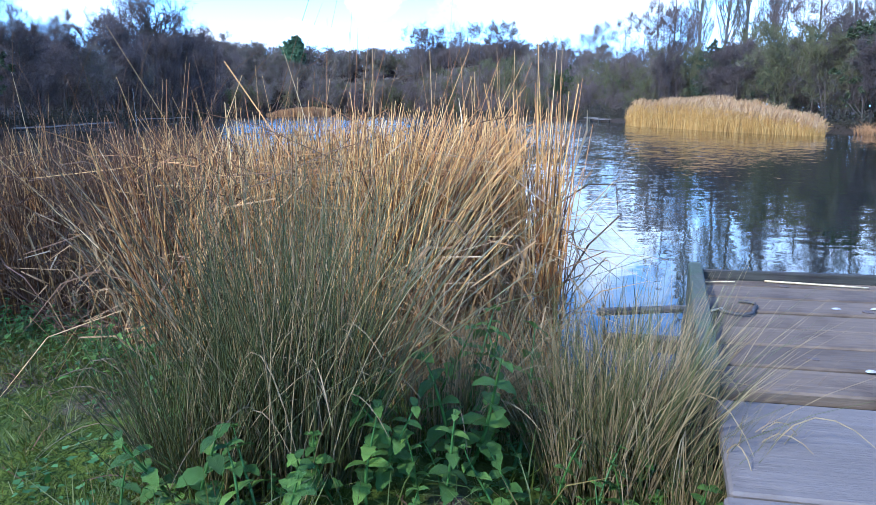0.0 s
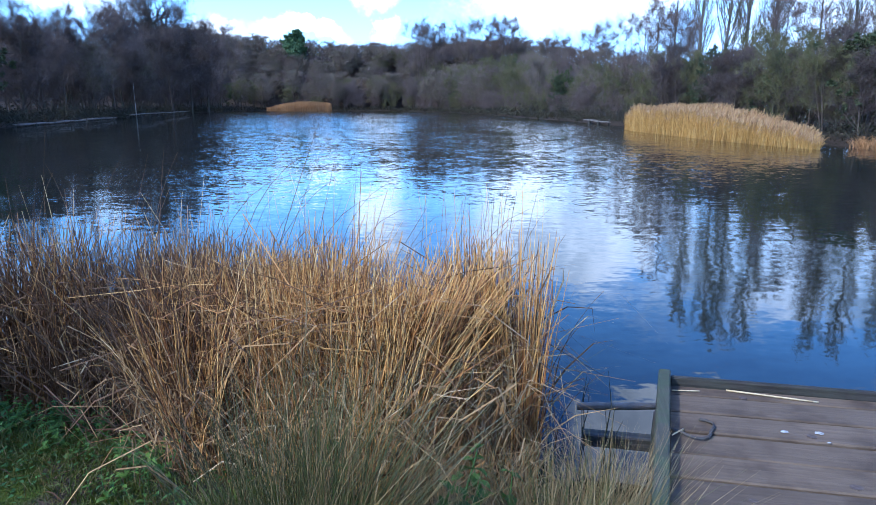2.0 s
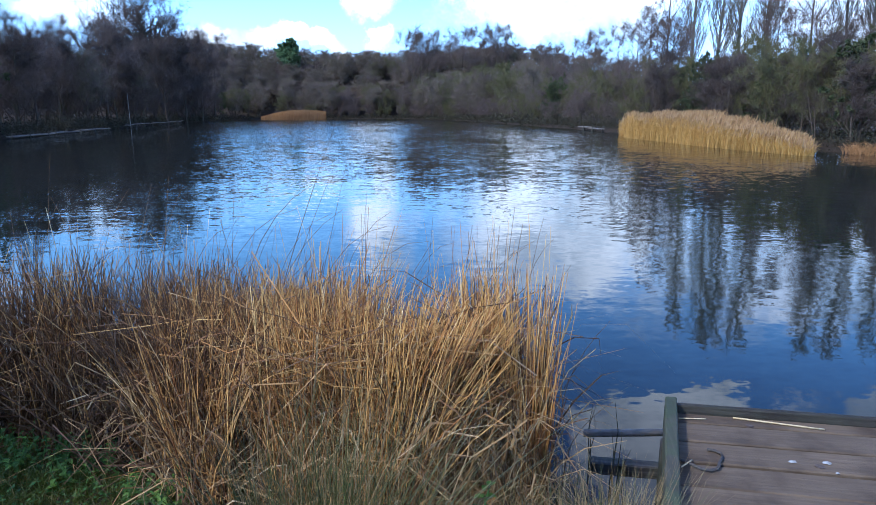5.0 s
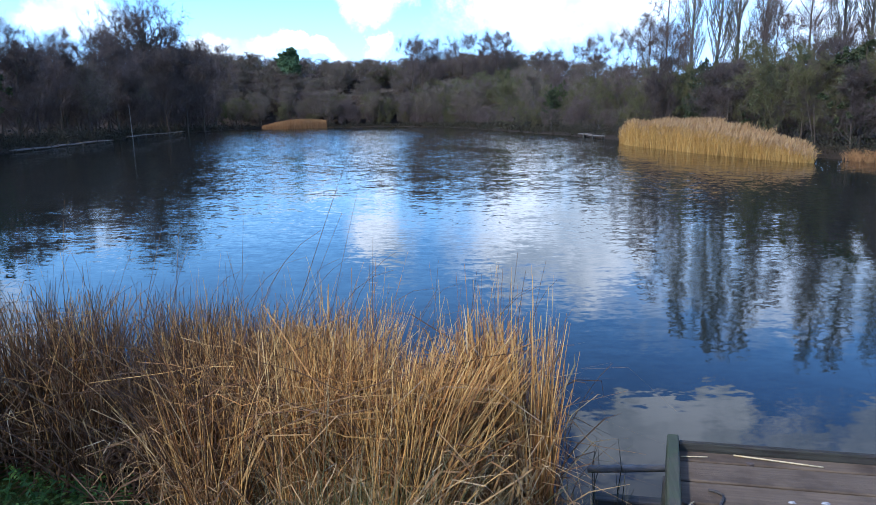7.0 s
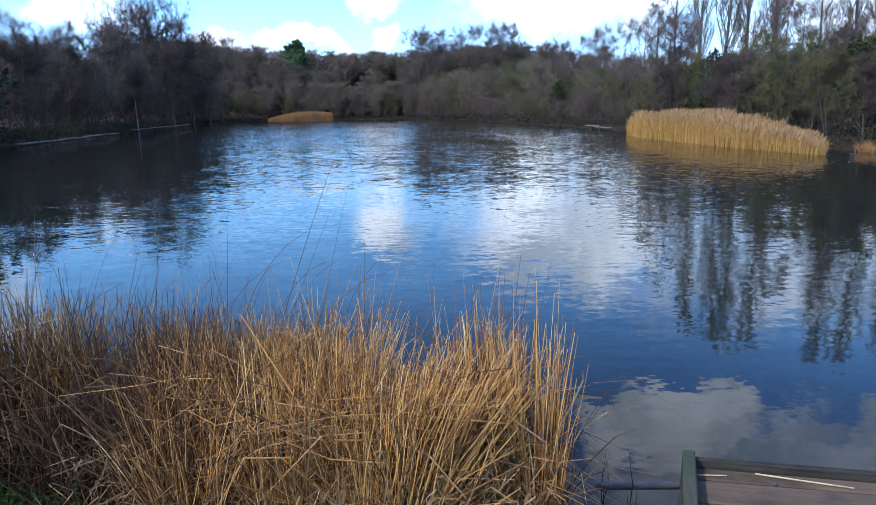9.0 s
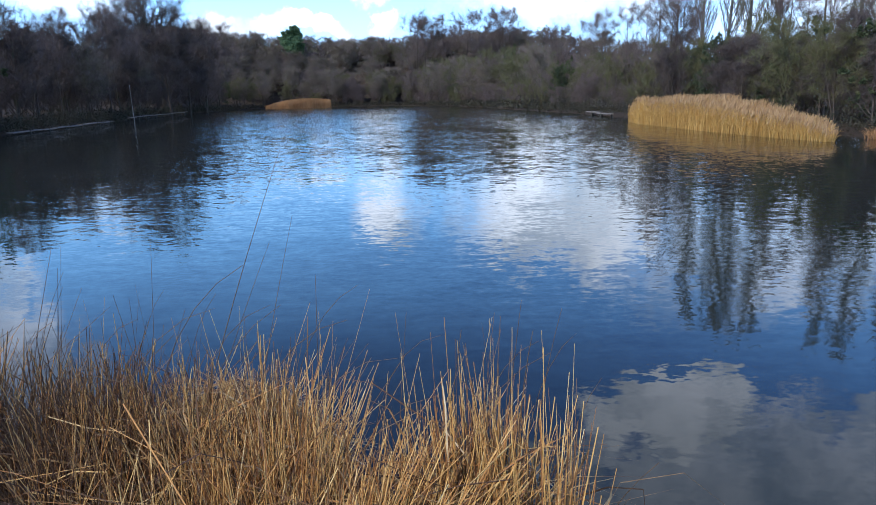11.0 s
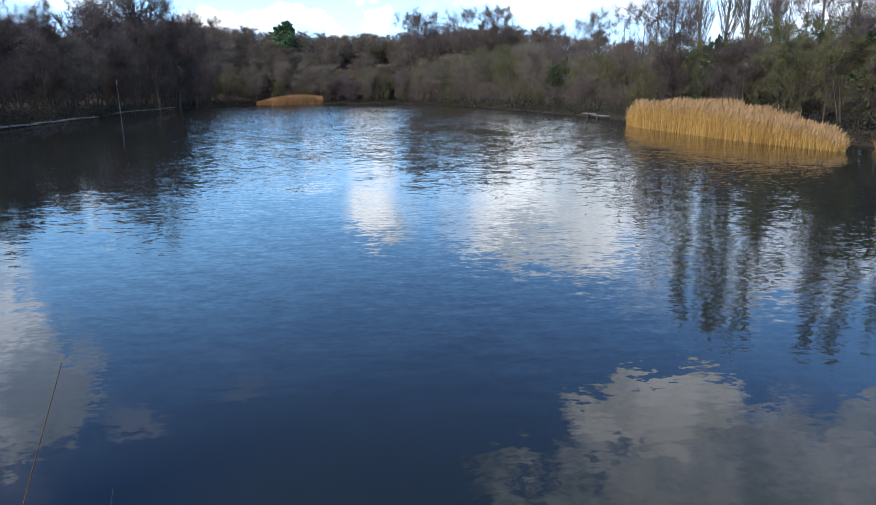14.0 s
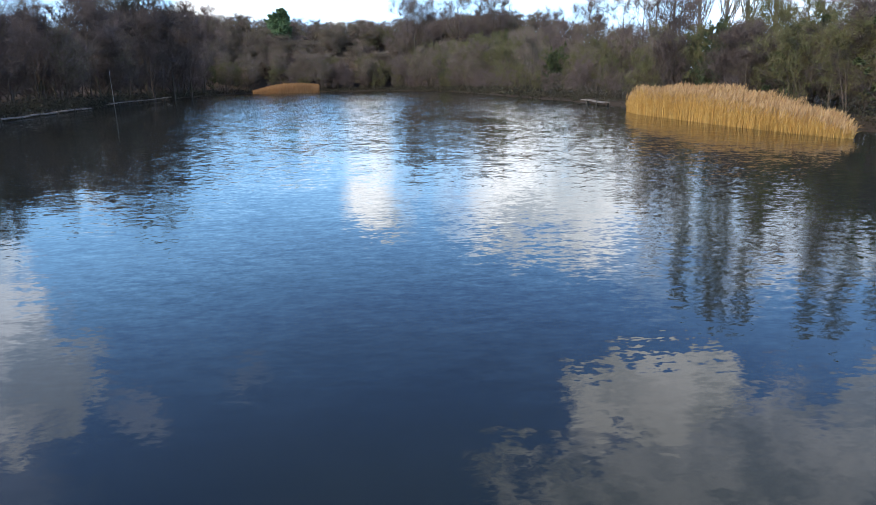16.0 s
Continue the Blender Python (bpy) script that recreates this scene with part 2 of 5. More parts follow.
def wood_material(name, a, b, c, algae=0.0, along="X"):
    """Weathered boards: grain along the board, a tint for each board, stains and green film."""
    m, g, p = surface(name, 0.82, 0.25)
    co = g.node("ShaderNodeTexCoord").outputs["Object"]
    rnd = g.node("ShaderNodeObjectInfo").outputs["Random"]
    shift = g.node("ShaderNodeCombineXYZ", {0: g.math("MULTIPLY", rnd, 37.0), 1: g.math("MULTIPLY", rnd, 11.0)}).outputs[0]
    q = g.node("ShaderNodeVectorMath", {0: co, 1: shift}).outputs[0]
    sc = (1.5, 26.0, 26.0) if along == "X" else (26.0, 1.5, 26.0)
    st = g.node("ShaderNodeMapping", {"Vector": q, "Scale": sc}).outputs[0]
    fib = g.noise(st, 2.2, 5.0, 0.65, 0.4)[0]
    blot = g.noise(q, 4.0, 4.0, 0.6)[0]
    fine = g.noise(q, 60.0, 2.0)[0]
    col = g.mix(g.smooth(fib, 0.3, 0.7), a, b)
    col = g.mix(g.smooth(blot, 0.46, 0.72, 0.0, 0.8), col, c)
    damp = g.noise(q, 1.7, 5.0, 0.68, 0.6)[0]
    col = g.mix(g.smooth(damp, 0.50, 0.66, 0.0, 0.55), col, g.mix(1.0, col, (0.50, 0.47, 0.45), "MULTIPLY"))
    worn = g.noise(q, 2.6, 4.0, 0.6)[0]
    col = g.mix(g.smooth(worn, 0.54, 0.70, 0.0, 0.5), col, g.mix(1.0, col, (1.35, 1.32, 1.30), "MULTIPLY"))
    tone = g.node("ShaderNodeCombineColor", {0: g.math("MULTIPLY_ADD", rnd, 0.3, 0.82), 1: g.math("MULTIPLY_ADD", rnd, 0.28, 0.83), 2: g.math("MULTIPLY_ADD", rnd, 0.24, 0.85)}).outputs[0]
    col = g.mix(1.0, col, tone, "MULTIPLY")
    if algae:
        al = g.noise(q, 9.0, 4.0, 0.6)[0]
        col = g.mix(g.smooth(al, 0.35, 0.62, 0.0, algae), col, (0.060, 0.078, 0.040))
    h = g.math("ADD", g.math("MULTIPLY", fib, 1.0), g.math("MULTIPLY", fine, 0.4))
    put(g, p, col, h, 0.004)
    return m


DECK = wood_material("deck_boards", (0.108, 0.076, 0.048), (0.148, 0.107, 0.070), (0.058, 0.039, 0.025))
TRIM = wood_material("edge_boards", (0.060, 0.056, 0.040), (0.105, 0.096, 0.070), (0.035, 0.037, 0.024), 0.75, "Y")
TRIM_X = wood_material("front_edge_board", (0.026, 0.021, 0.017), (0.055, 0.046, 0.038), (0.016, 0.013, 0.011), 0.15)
WALKWAY = wood_material("walkway_boards", (0.140, 0.115, 0.092), (0.170, 0.140, 0.114), (0.105, 0.086, 0.07))
BEAM = wood_material("wet_beams", (0.055, 0.048, 0.042), (0.12, 0.105, 0.09), (0.035, 0.032, 0.028), 0.3)
POLE = wood_material("grey_pole", (0.21, 0.175, 0.135), (0.34, 0.29, 0.23), (0.12, 0.10, 0.08))
JETTY = wood_material("jetty_wood", (0.13, 0.108, 0.088), (0.23, 0.20, 0.165), (0.075, 0.062, 0.05))


def plain(name, colour, other, rough=0.7, scale=40.0):
    m, g, p = surface(name, rough, 0.3)
    co = g.node("ShaderNodeTexCoord").outputs["Object"]
    n = g.noise(co, scale, 4.0, 0.6)[0]
    put(g, p, g.mix(g.smooth(n, 0.35, 0.7), colour, other), n, 0.002)
    return m


ROPE = plain("dark_rope", (0.045, 0.04, 0.038), (0.09, 0.08, 0.07), 0.85, 120.0)
DROPPING = plain("chalky_white", (0.44, 0.43, 0.41), (0.20, 0.19, 0.17), 0.9, 60.0)
KNOT = plain("knot", (0.07, 0.05, 0.04), (0.13, 0.10, 0.08), 0.85, 90.0)
STRAW = plain("straw", (0.60, 0.48, 0.28), (0.45, 0.33, 0.17), 0.7, 60.0)


def ground_material():
    m, g, p = surface("bank_earth", 0.95, 0.15)
    pos = g.node("ShaderNodeNewGeometry").outputs["Position"]
    big = g.noise(pos, 1.1, 4.0, 0.6)[0]
    mid = g.noise(pos, 9.0, 4.0, 0.6)[0]
    fine = g.noise(pos, 70.0, 3.0, 0.6)[0]
    turf = g.mix(g.smooth(mid, 0.3, 0.7), (0.036, 0.056, 0.006), (0.070, 0.092, 0.010))
    soil = g.mix(g.smooth(fine, 0.3, 0.7), (0.032, 0.023, 0.016), (0.085, 0.060, 0.040))
    col = g.mix(g.smooth(big, 0.52, 0.60), turf, soil)
    leafy = g.mix(g.smooth(mid, 0.3, 0.7), (0.030, 0.022, 0.015), (0.065, 0.046, 0.030))
    y = g.node("ShaderNodeSeparateXYZ", {0: pos}).outputs[1]
    col = g.mix(g.smooth(y, 12.0, 20.0), col, leafy)
    put(g, p, col, g.math("ADD", mid, g.math("MULTIPLY", fine, 0.4)), 0.03)
    return m


GROUND = ground_material()


def water_material():
    """Dark pond water: small wind ripples on the open middle, calm along the near bank."""
    m, g, p = surface("pond_water", 0.015, 0.5)
    p.inputs["IOR"].default_value = 1.333
    pos = g.node("ShaderNodeNewGeometry").outputs["Position"]
    sep = g.node("ShaderNodeSeparateXYZ", {0: pos})
    turn = g.node("ShaderNodeMapping", {"Vector": pos, "Rotation": (0, 0, radians(-16)), "Scale": (0.36, 1.0, 1.0)}).outputs[0]
    chop = g.node("ShaderNodeMapping", {"Vector": pos, "Rotation": (0, 0, radians(-20)), "Scale": (0.62, 1.0, 1.0)}).outputs[0]
    small = g.node("ShaderNodeSeparateXYZ", {0: g.noise(chop, 21.0, 1.0, 0.5, 0.3)[1]}).outputs
    mid = g.node("ShaderNodeSeparateXYZ", {0: g.noise(turn, 9.0, 1.0, 0.5, 0.3)[1]}).outputs
    roll = g.node("ShaderNodeMapping", {"Vector": pos, "Rotation": (0, 0, radians(-8)), "Scale": (0.32, 1.0, 1.0)}).outputs[0]
    wave = g.node("ShaderNodeSeparateXYZ", {0: g.noise(roll, 5.6, 2.0, 0.55, 0.4)[1]}).outputs
    slow = g.node("ShaderNodeSeparateXYZ", {0: g.noise(pos, 0.45, 1.0)[1]}).outputs
    gust = g.smooth(g.noise(g.node("ShaderNodeMapping", {"Vector": pos, "Scale": (0.5, 0.2, 1.0)}).outputs[0], 0.25, 2.0)[0], 0.36, 0.62, 0.6, 1.1)
    reach = g.ramp(g.math("MULTIPLY", sep.outputs[1], 1 / 60.0, clamp=True), [(0.06, (0.05,) * 3), (0.13, (0.09,) * 3), (0.22, (0.15,) * 3), (0.40, (0.26,) * 3), (0.75, (0.34,) * 3)])
    tilt = g.ramp(g.math("MULTIPLY", sep.outputs[1], 1 / 60.0, clamp=True), [(0.10, (0.0,) * 3), (0.20, (0.007,) * 3), (0.40, (0.020,) * 3), (0.80, (0.032,) * 3)])
    lee = g.smooth(g.math("MULTIPLY_ADD", sep.outputs[1], 0.36, sep.outputs[0]), -2.0, 1.5, 0.14, 1.0)
    lee = g.math("MULTIPLY", lee, g.smooth(g.math("MULTIPLY_ADD", sep.outputs[1], -0.12, sep.outputs[0]), 10.0, 3.0, 0.4, 1.0))
    lane = g.smooth(g.math("ABSOLUTE", g.math("MULTIPLY_ADD", sep.outputs[1], -0.03, sep.outputs[0])), 1.2, 4.5, 0.35, 1.0)
    lane = g.math("MAXIMUM", lane, g.smooth(sep.outputs[1], 18.0, 10.0))
    lee = g.math("MULTIPLY", lee, lane)
    tilt = g.math("MULTIPLY", tilt, lee)
    amp = g.math("MULTIPLY", g.math("MULTIPLY", gust, reach), g.math("MULTIPLY_ADD", lee, 0.6, 0.4))
    far = g.smooth(sep.outputs[1], 8.0, 50.0, 0.15, 1.0)
    slopes = []
    for k, wide in ((0, 0.6), (1, 1.0)):
        h = g.math("MULTIPLY_ADD", small[k], 0.75 * wide, -0.375 * wide)
        h = g.math("ADD", h, g.math("MULTIPLY_ADD", mid[k], 0.75 * wide, -0.375 * wide))
        h = g.math("MULTIPLY", h, amp)
        h = g.math("ADD", h, g.math("MULTIPLY", g.math("MULTIPLY_ADD", wave[k], 0.9 * wide, -0.45 * wide), g.math("MULTIPLY", amp, far)))
        if k:
            h = g.math("SUBTRACT", h, tilt)
        slopes.append(g.math("ADD", h, g.math("MULTIPLY_ADD", slow[k], 0.034, -0.017)))
    lie = g.node("ShaderNodeVectorMath", {0: g.node("ShaderNodeCombineXYZ", {0: slopes[0], 1: slopes[1], 2: 1.0}).outputs[0]})
    lie.operation = "NORMALIZE"
    g.t.links.new(lie.outputs[0], p.inputs["Normal"])
    silt = g.noise(pos, 0.8, 3.0)[0]
    col = g.mix(silt, (0.008, 0.0115, 0.010), (0.014, 0.018, 0.014))
    put(g, p, col)
    return m


WATER = water_material()


# ---- mesh helpers ----
class Acc:
    """Collects tubes, strips and quads into one mesh."""

    def __init__(self):
        self.v, self.f = [], []

    def tube(self, pts, rads, sides=3, cap=False):
        n0 = len(self.v)
        n = len(pts)
        for i, (p, r) in enumerate(zip(pts, rads)):
            d = (pts[min(i + 1, n - 1)] - pts[max(i - 1, 0)])
            d = d.normalized() if d.length > 1e-9 else Vector((0, 0, 1))
            a = d.cross(Vector((0.3, 1, 0.1)) if abs(d.y) < 0.9 else Vector((1, 0, 0))).normalized()
            b = d.cross(a)
            for k in range(sides):
                q = 2 * math.pi * k / sides
                self.v.append(p + a * (r * math.cos(q)) + b * (r * math.sin(q)))
        for i in range(n - 1):
            for k in range(sides):
                k2 = (k + 1) % sides
                self.f.append((n0 + i * sides + k, n0 + i * sides + k2, n0 + (i + 1) * sides + k2, n0 + (i + 1) * sides + k))
        if cap:
            self.f.append(tuple(n0 + (n - 1) * sides + k for k in range(sides)))
            self.f.append(tuple(n0 + k for k in reversed(range(sides))))

    def strip(self, pts, widths, side):
        n0 = len(self.v)
        for p, w in zip(pts, widths):
            self.v.append(p - side * (w / 2))
            self.v.append(p + side * (w / 2))
        for i in range(len(pts) - 1):
            a = n0 + 2 * i
            self.f.append((a, a + 1, a + 3, a + 2))

    def quad(self, c, a, b):
        n0 = len(self.v)
        self.v += [c - a - b, c + a - b * 0.4, c + a * 0.6 + b, c - a * 0.5 + b * 0.8]
        self.f.append((n0, n0 + 1, n0 + 2, n0 + 3))

    def box(self, lo, hi, m=None, bevel=0.0):
        bm = bmesh.new()
        bmesh.ops.create_cube(bm, size=1.0)
        for v in bm.verts:
            v.co = Vector([l + (h - l) * (c + 0.5) for l, h, c in zip(lo, hi, v.co)])
        if bevel:
            bmesh.ops.bevel(bm, geom=bm.edges[:], offset=bevel, segments=1, affect="EDGES")
        n0 = len(self.v)
        bm.verts.index_update()
        self.v += [(m @ v.co if m else v.co.copy()) for v in bm.verts]
        self.f += [tuple(n0 + v.index for v in f.verts) for f in bm.faces]
        bm.free()

    def mesh(self, name, material, smooth=False):
        me = bpy.data.meshes.new(name)
        me.from_pydata([tuple(v) for v in self.v], [], self.f)
        me.materials.append(material)
        if smooth:
            me.polygons.foreach_set("use_smooth", [True] * len(me.polygons))
        me.update()
        return me


def part(name, acc, material, parent=None, label="", smooth=False):
    """Links a collected mesh, or a ready one, as ONE object, under parent if given."""
    me = acc.mesh(name, material, smooth) if isinstance(acc, Acc) else acc
    ob = new(name, me)
    if parent is not None:
        ob.parent = parent
    if label:
        tagged(ob, label)
    return ob


def thing(name, m, label, category, group="", kind=""):
    e = new(name)
    e.matrix_basis = m
    return tagged(e, label, category, group, kind)


def unit(rng, up=0.0):
    v = Vector((rng.gauss(0, 1), rng.gauss(0, 1), rng.gauss(0, 1)))
    v.normalize()
    v.z += up
    return v.normalized()


# ---- ground and water ----
SHORE = [(-29, 25), (-29.5, 40), (-31.5, 48), (-36, 64), (-39, 80), (-48, 120), (-56, 182), (-46, 194), (-10, 190), (2, 165), (9, 120),
         (12.5, 85), (14.8, 65), (15.4, 53), (16.5, 43), (16.9, 33), (16.6, 27), (17.0, 21.5), (20, 10), (15, 3.2), (8, 1.0), (3, 0.85),
         (1.4, 1.15), (0.85, 1.55), (0.7, 2.0), (0.42, 2.35), (-0.3, 2.75), (-1.2, 3.1), (-3, 3.5), (-8, 3.9), (-20, 5.5), (-27, 12)]


def shore_distance(px, py):
    """Metres from the waterline: positive on land, negative in the pond (arrays)."""
    px, py = np.asarray(px, float), np.asarray(py, float)
    best = np.full(px.shape, 1e9)
    inside = np.zeros(px.shape, bool)
    for (ax, ay), (bx, by) in zip(SHORE, SHORE[1:] + SHORE[:1]):
        ex, ey = bx - ax, by - ay
        k = np.clip(((px - ax) * ex + (py - ay) * ey) / (ex * ex + ey * ey), 0, 1)
        best = np.minimum(best, np.hypot(px - ax - k * ex, py - ay - k * ey))
        cross = ((ay > py) != (by > py)) & (px < ex * (py - ay) / (ey if ey else 1e-9) + ax)
        inside ^= cross
    return np.where(inside, -best, best)


def smoothstep(v, lo, hi):
    k = np.clip((v - lo) / (hi - lo), 0, 1)
    return k * k * (3 - 2 * k)


def height(px, py):
    px, py = np.asarray(px, float), np.asarray(py, float)
    d = shore_distance(px, py)
    z = np.where(d > 0, 0.02 + 0.26 * smoothstep(d, 0, 0.9), -0.7 * smoothstep(-d, 0, 3.0))
    far = smoothstep(py, 120, 200) * smoothstep(d, 3, 52) * 17.0 * (1 - smoothstep(px, 25, 85))
    left = smoothstep(-px, 30, 60) * smoothstep(py, 20, 60) * smoothstep(d, 3, 40) * 2.0
    fade = 1 - smoothstep(np.hypot(px, py), 420, 900)
    bumps = 0.02 * np.sin(px * 3.1 + 1.0) * np.sin(py * 2.7) + 0.012 * np.sin(px * 7.7) * np.cos(py * 6.1 + 0.6)
    return z + (far + left) * fade + np.where(d > 0.3, bumps, 0)


def shore_at(x, y):
    """The same distance for one place."""
    best, inside = 1e9, False
    ax, ay = SHORE[-1]
    for bx, by in SHORE:
        ex, ey = bx - ax, by - ay
        k = min(1.0, max(0.0, ((x - ax) * ex + (y - ay) * ey) / (ex * ex + ey * ey)))
        best = min(best, math.hypot(x - ax - k * ex, y - ay - k * ey))
        if (ay > y) != (by > y) and x < ex * (y - ay) / ey + ax:
            inside = not inside
        ax, ay = bx, by
    return -best if inside else best


def ease(v, lo, hi):
    k = min(1.0, max(0.0, (v - lo) / (hi - lo)))
    return k * k * (3 - 2 * k)


def ground_z(x, y):
    """Height of the ground at one place, as height() gives it."""
    d = shore_at(x, y)
    z = 0.02 + 0.26 * ease(d, 0, 0.9) if d > 0 else -0.7 * ease(-d, 0, 3.0)
    far = ease(y, 120, 200) * ease(d, 3, 52) * 17.0 * (1 - ease(x, 25, 85))
    left = ease(-x, 30, 60) * ease(y, 20, 60) * ease(d, 3, 40) * 2.0
    fade = 1 - ease(math.hypot(x, y), 420, 900)
    bumps = 0.02 * math.sin(x * 3.1 + 1.0) * math.sin(y * 2.7) + 0.012 * math.sin(x * 7.7) * math.cos(y * 6.1 + 0.6)
    return z + (far + left) * fade + (bumps if d > 0.3 else 0.0)


def build_ground():
    k = np.linspace(-1, 1, 201)
    gx = np.unique(np.concatenate([np.sinh(k * 8.2) / np.sinh(8.2) * 2500, np.linspace(-130, 110, 70)]).round(3))
    gy = np.unique(np.concatenate([2.0 + np.sinh(k * 8.2) / np.sinh(8.2) * 2500, np.linspace(100, 290, 90)]).round(3))
    mx, my = np.meshgrid(gx, gy)
    mz = height(mx, my)
    me = bpy.data.meshes.new("ground")
    verts = np.stack([mx, my, mz], -1).reshape(-1, 3)
    i = np.arange(len(gx) * len(gy)).reshape(len(gy), len(gx))
    faces = np.stack([i[:-1, :-1], i[:-1, 1:], i[1:, 1:], i[1:, :-1]], -1).reshape(-1, 4)
    me.from_pydata(verts.tolist(), [], faces.tolist())
    me.polygons.foreach_set("use_smooth", [True] * len(me.polygons))
    me.materials.append(GROUND)
    tagged(new("ground", me), "grassy earth bank round a pond, rising to wooded slopes", "ground", kind="structure")


build_ground()
wm = bpy.data.meshes.new("water")
wm.from_pydata([(-75, 0.3, 0), (40, 0.3, 0), (40, 215, 0), (-75, 215, 0)], [], [(0, 1, 2, 3)])
wm.materials.append(WATER)
tagged(new("water", wm), "dark rippled pond water mirroring sky and trees", "water", kind="structure")


# ---- trees ----
def bough(acc, twigs, rng, p, d, length, r, level, spec):
    """One limb with its side limbs; the last level ends in twigs."""
    n = 4 if level < 2 else 3
    pts, rads = [p.copy()], [r]
    q = p.copy()
    for i in range(n):
        d = (d + unit(rng) * spec["wobble"] * (1.0 if level else 0.1 if spec.get("upright") else 0.4) + Vector((0, 0, spec["rise"] * (0.5 if level else 0.1)))).normalized()
        q = q + d * (length / n)
        pts.append(q.copy())
        rads.append(r * (1 - 0.75 * (i + 1) / n))
    if level <= spec["tube_levels"]:
        acc.tube(pts, rads, 5 if level == 0 else 3)
    if level == spec["levels"]:
        for i in range(spec["twigs"]):
            k = rng.random()
            b = pts[min(int(k * n), n - 1)].lerp(pts[min(int(k * n), n - 1) + 1], rng.random())
            t = (d * 0.6 + unit(rng, spec["twig_up"]) * 0.9).normalized()
            ln = spec["twig_len"] * rng.uniform(0.5, 1.2)
            side = t.cross(unit(rng)).normalized()
            w = spec["twig_w"] * rng.uniform(0.6, 1.3)
            if spec.get("leaf"):
                twigs.quad(b + t * ln * 0.5, t * ln * 0.5, side * ln * 0.32)
            else:
                twigs.strip([b, b + (t + unit(rng) * 0.2) * ln], [w, w * 0.25], side)
        return
    kids = spec["kids"][level]
    lo = spec["start"] if level == 0 else 0.25
    for i in range(kids):
        k = lo + (1 - lo) * (i + rng.random()) / kids
        j = min(int(k * n), n - 1)
        b = pts[j].lerp(pts[j + 1], k * n - j)
        out = unit(rng)
        out = (out - d * out.dot(d)).normalized()
        cd = (d * math.cos(spec["angle"]) + out * math.sin(spec["angle"] * rng.uniform(0.7, 1.25))).normalized()
        ln = length * spec["ratio"][level] * (1.15 - spec["taper"] * k) * rng.uniform(0.75, 1.2)
        bough(acc, twigs, rng, b, cd, ln, max(rads[j] * spec.get("slim", 0.5), 0.0010), level + 1, spec)


BARE = dict(levels=3, tube_levels=2, kids=(10, 5, 4), ratio=(0.50, 0.52, 0.55), angle=0.85, taper=0.6, start=0.26, wobble=0.16, rise=0.22,
            twigs=15, twig_len=0.095, twig_w=0.0022, twig_up=0.25)
SPECS = {
    "bare_tree": dict(BARE, twigs=20, twig_w=0.0016),
    "wood_tree": dict(BARE, levels=2, tube_levels=1, kids=(15, 7), ratio=(0.46, 0.55), start=0.10, twigs=42, twig_len=0.12, twig_w=0.0028),
    "shade_tree": dict(BARE, levels=2, tube_levels=1, kids=(18, 8), ratio=(0.44, 0.55), start=0.06, twigs=46, twig_len=0.10, twig_w=0.0024),
    "alder_tree": dict(BARE, kids=(15, 4, 3), ratio=(0.30, 0.5, 0.55), angle=0.95, taper=0.75, start=0.12, wobble=0.10, twigs=13, twig_len=0.06, twig_w=0.0014),
    "oak_tree": dict(BARE, kids=(12, 8, 6), ratio=(0.80, 0.55, 0.5), angle=0.75, start=0.62, wobble=0.42, rise=0.16, taper=0.15, twigs=26, twig_len=0.045, twig_w=0.0020, slim=0.75, upright=True),
    "thicket_tree": dict(BARE, kids=(16, 5, 4), ratio=(0.46, 0.52, 0.6), angle=0.85, taper=0.55, start=0.04, twigs=12, twig_len=0.09, twig_w=0.0022),
    "willow_tree": dict(BARE, kids=(14, 5, 4), ratio=(0.46, 0.52, 0.6), angle=0.85, taper=0.5, start=0.04, twigs=15, twig_len=0.07, twig_w=0.0030),
    "holly_tree": dict(BARE, kids=(18, 6, 3), ratio=(0.36, 0.45, 0.55), angle=1.1, taper=0.7, start=0.03, twigs=34, twig_len=0.020, twig_w=0.012, leaf=True),
    "spring_tree": dict(BARE, kids=(14, 5, 4), ratio=(0.44, 0.5, 0.55), angle=0.85, taper=0.5, start=0.06, twigs=16, twig_len=0.024, twig_w=0.01, leaf=True),
    "round_evergreen": dict(BARE, levels=2, kids=(40, 9), ratio=(0.42, 0.42), angle=1.15, taper=0.45, start=0.30, wobble=0.12, twigs=60, twig_len=0.050, twig_w=0.01, leaf=True),
    "poplar_tree": dict(BARE, levels=2, tube_levels=2, kids=(66, 6), ratio=(0.19, 0.45), angle=0.42, taper=0.5, start=0.22, wobble=0.05, rise=0.30, twigs=9, twig_len=0.034, twig_w=0.0009, twig_up=1.2, slim=0.32),
}
TWIG_OF = {"poplar_tree": TWIG_PALE, "wood_tree": TWIG_HAZY, "shade_tree": TWIG_SHADED, "oak_tree": TWIG_SHADED, "willow_tree": TWIG_GREEN, "holly_tree": EVERGREEN, "spring_tree": SPRING, "round_evergreen": PINE}
MODELS = {}


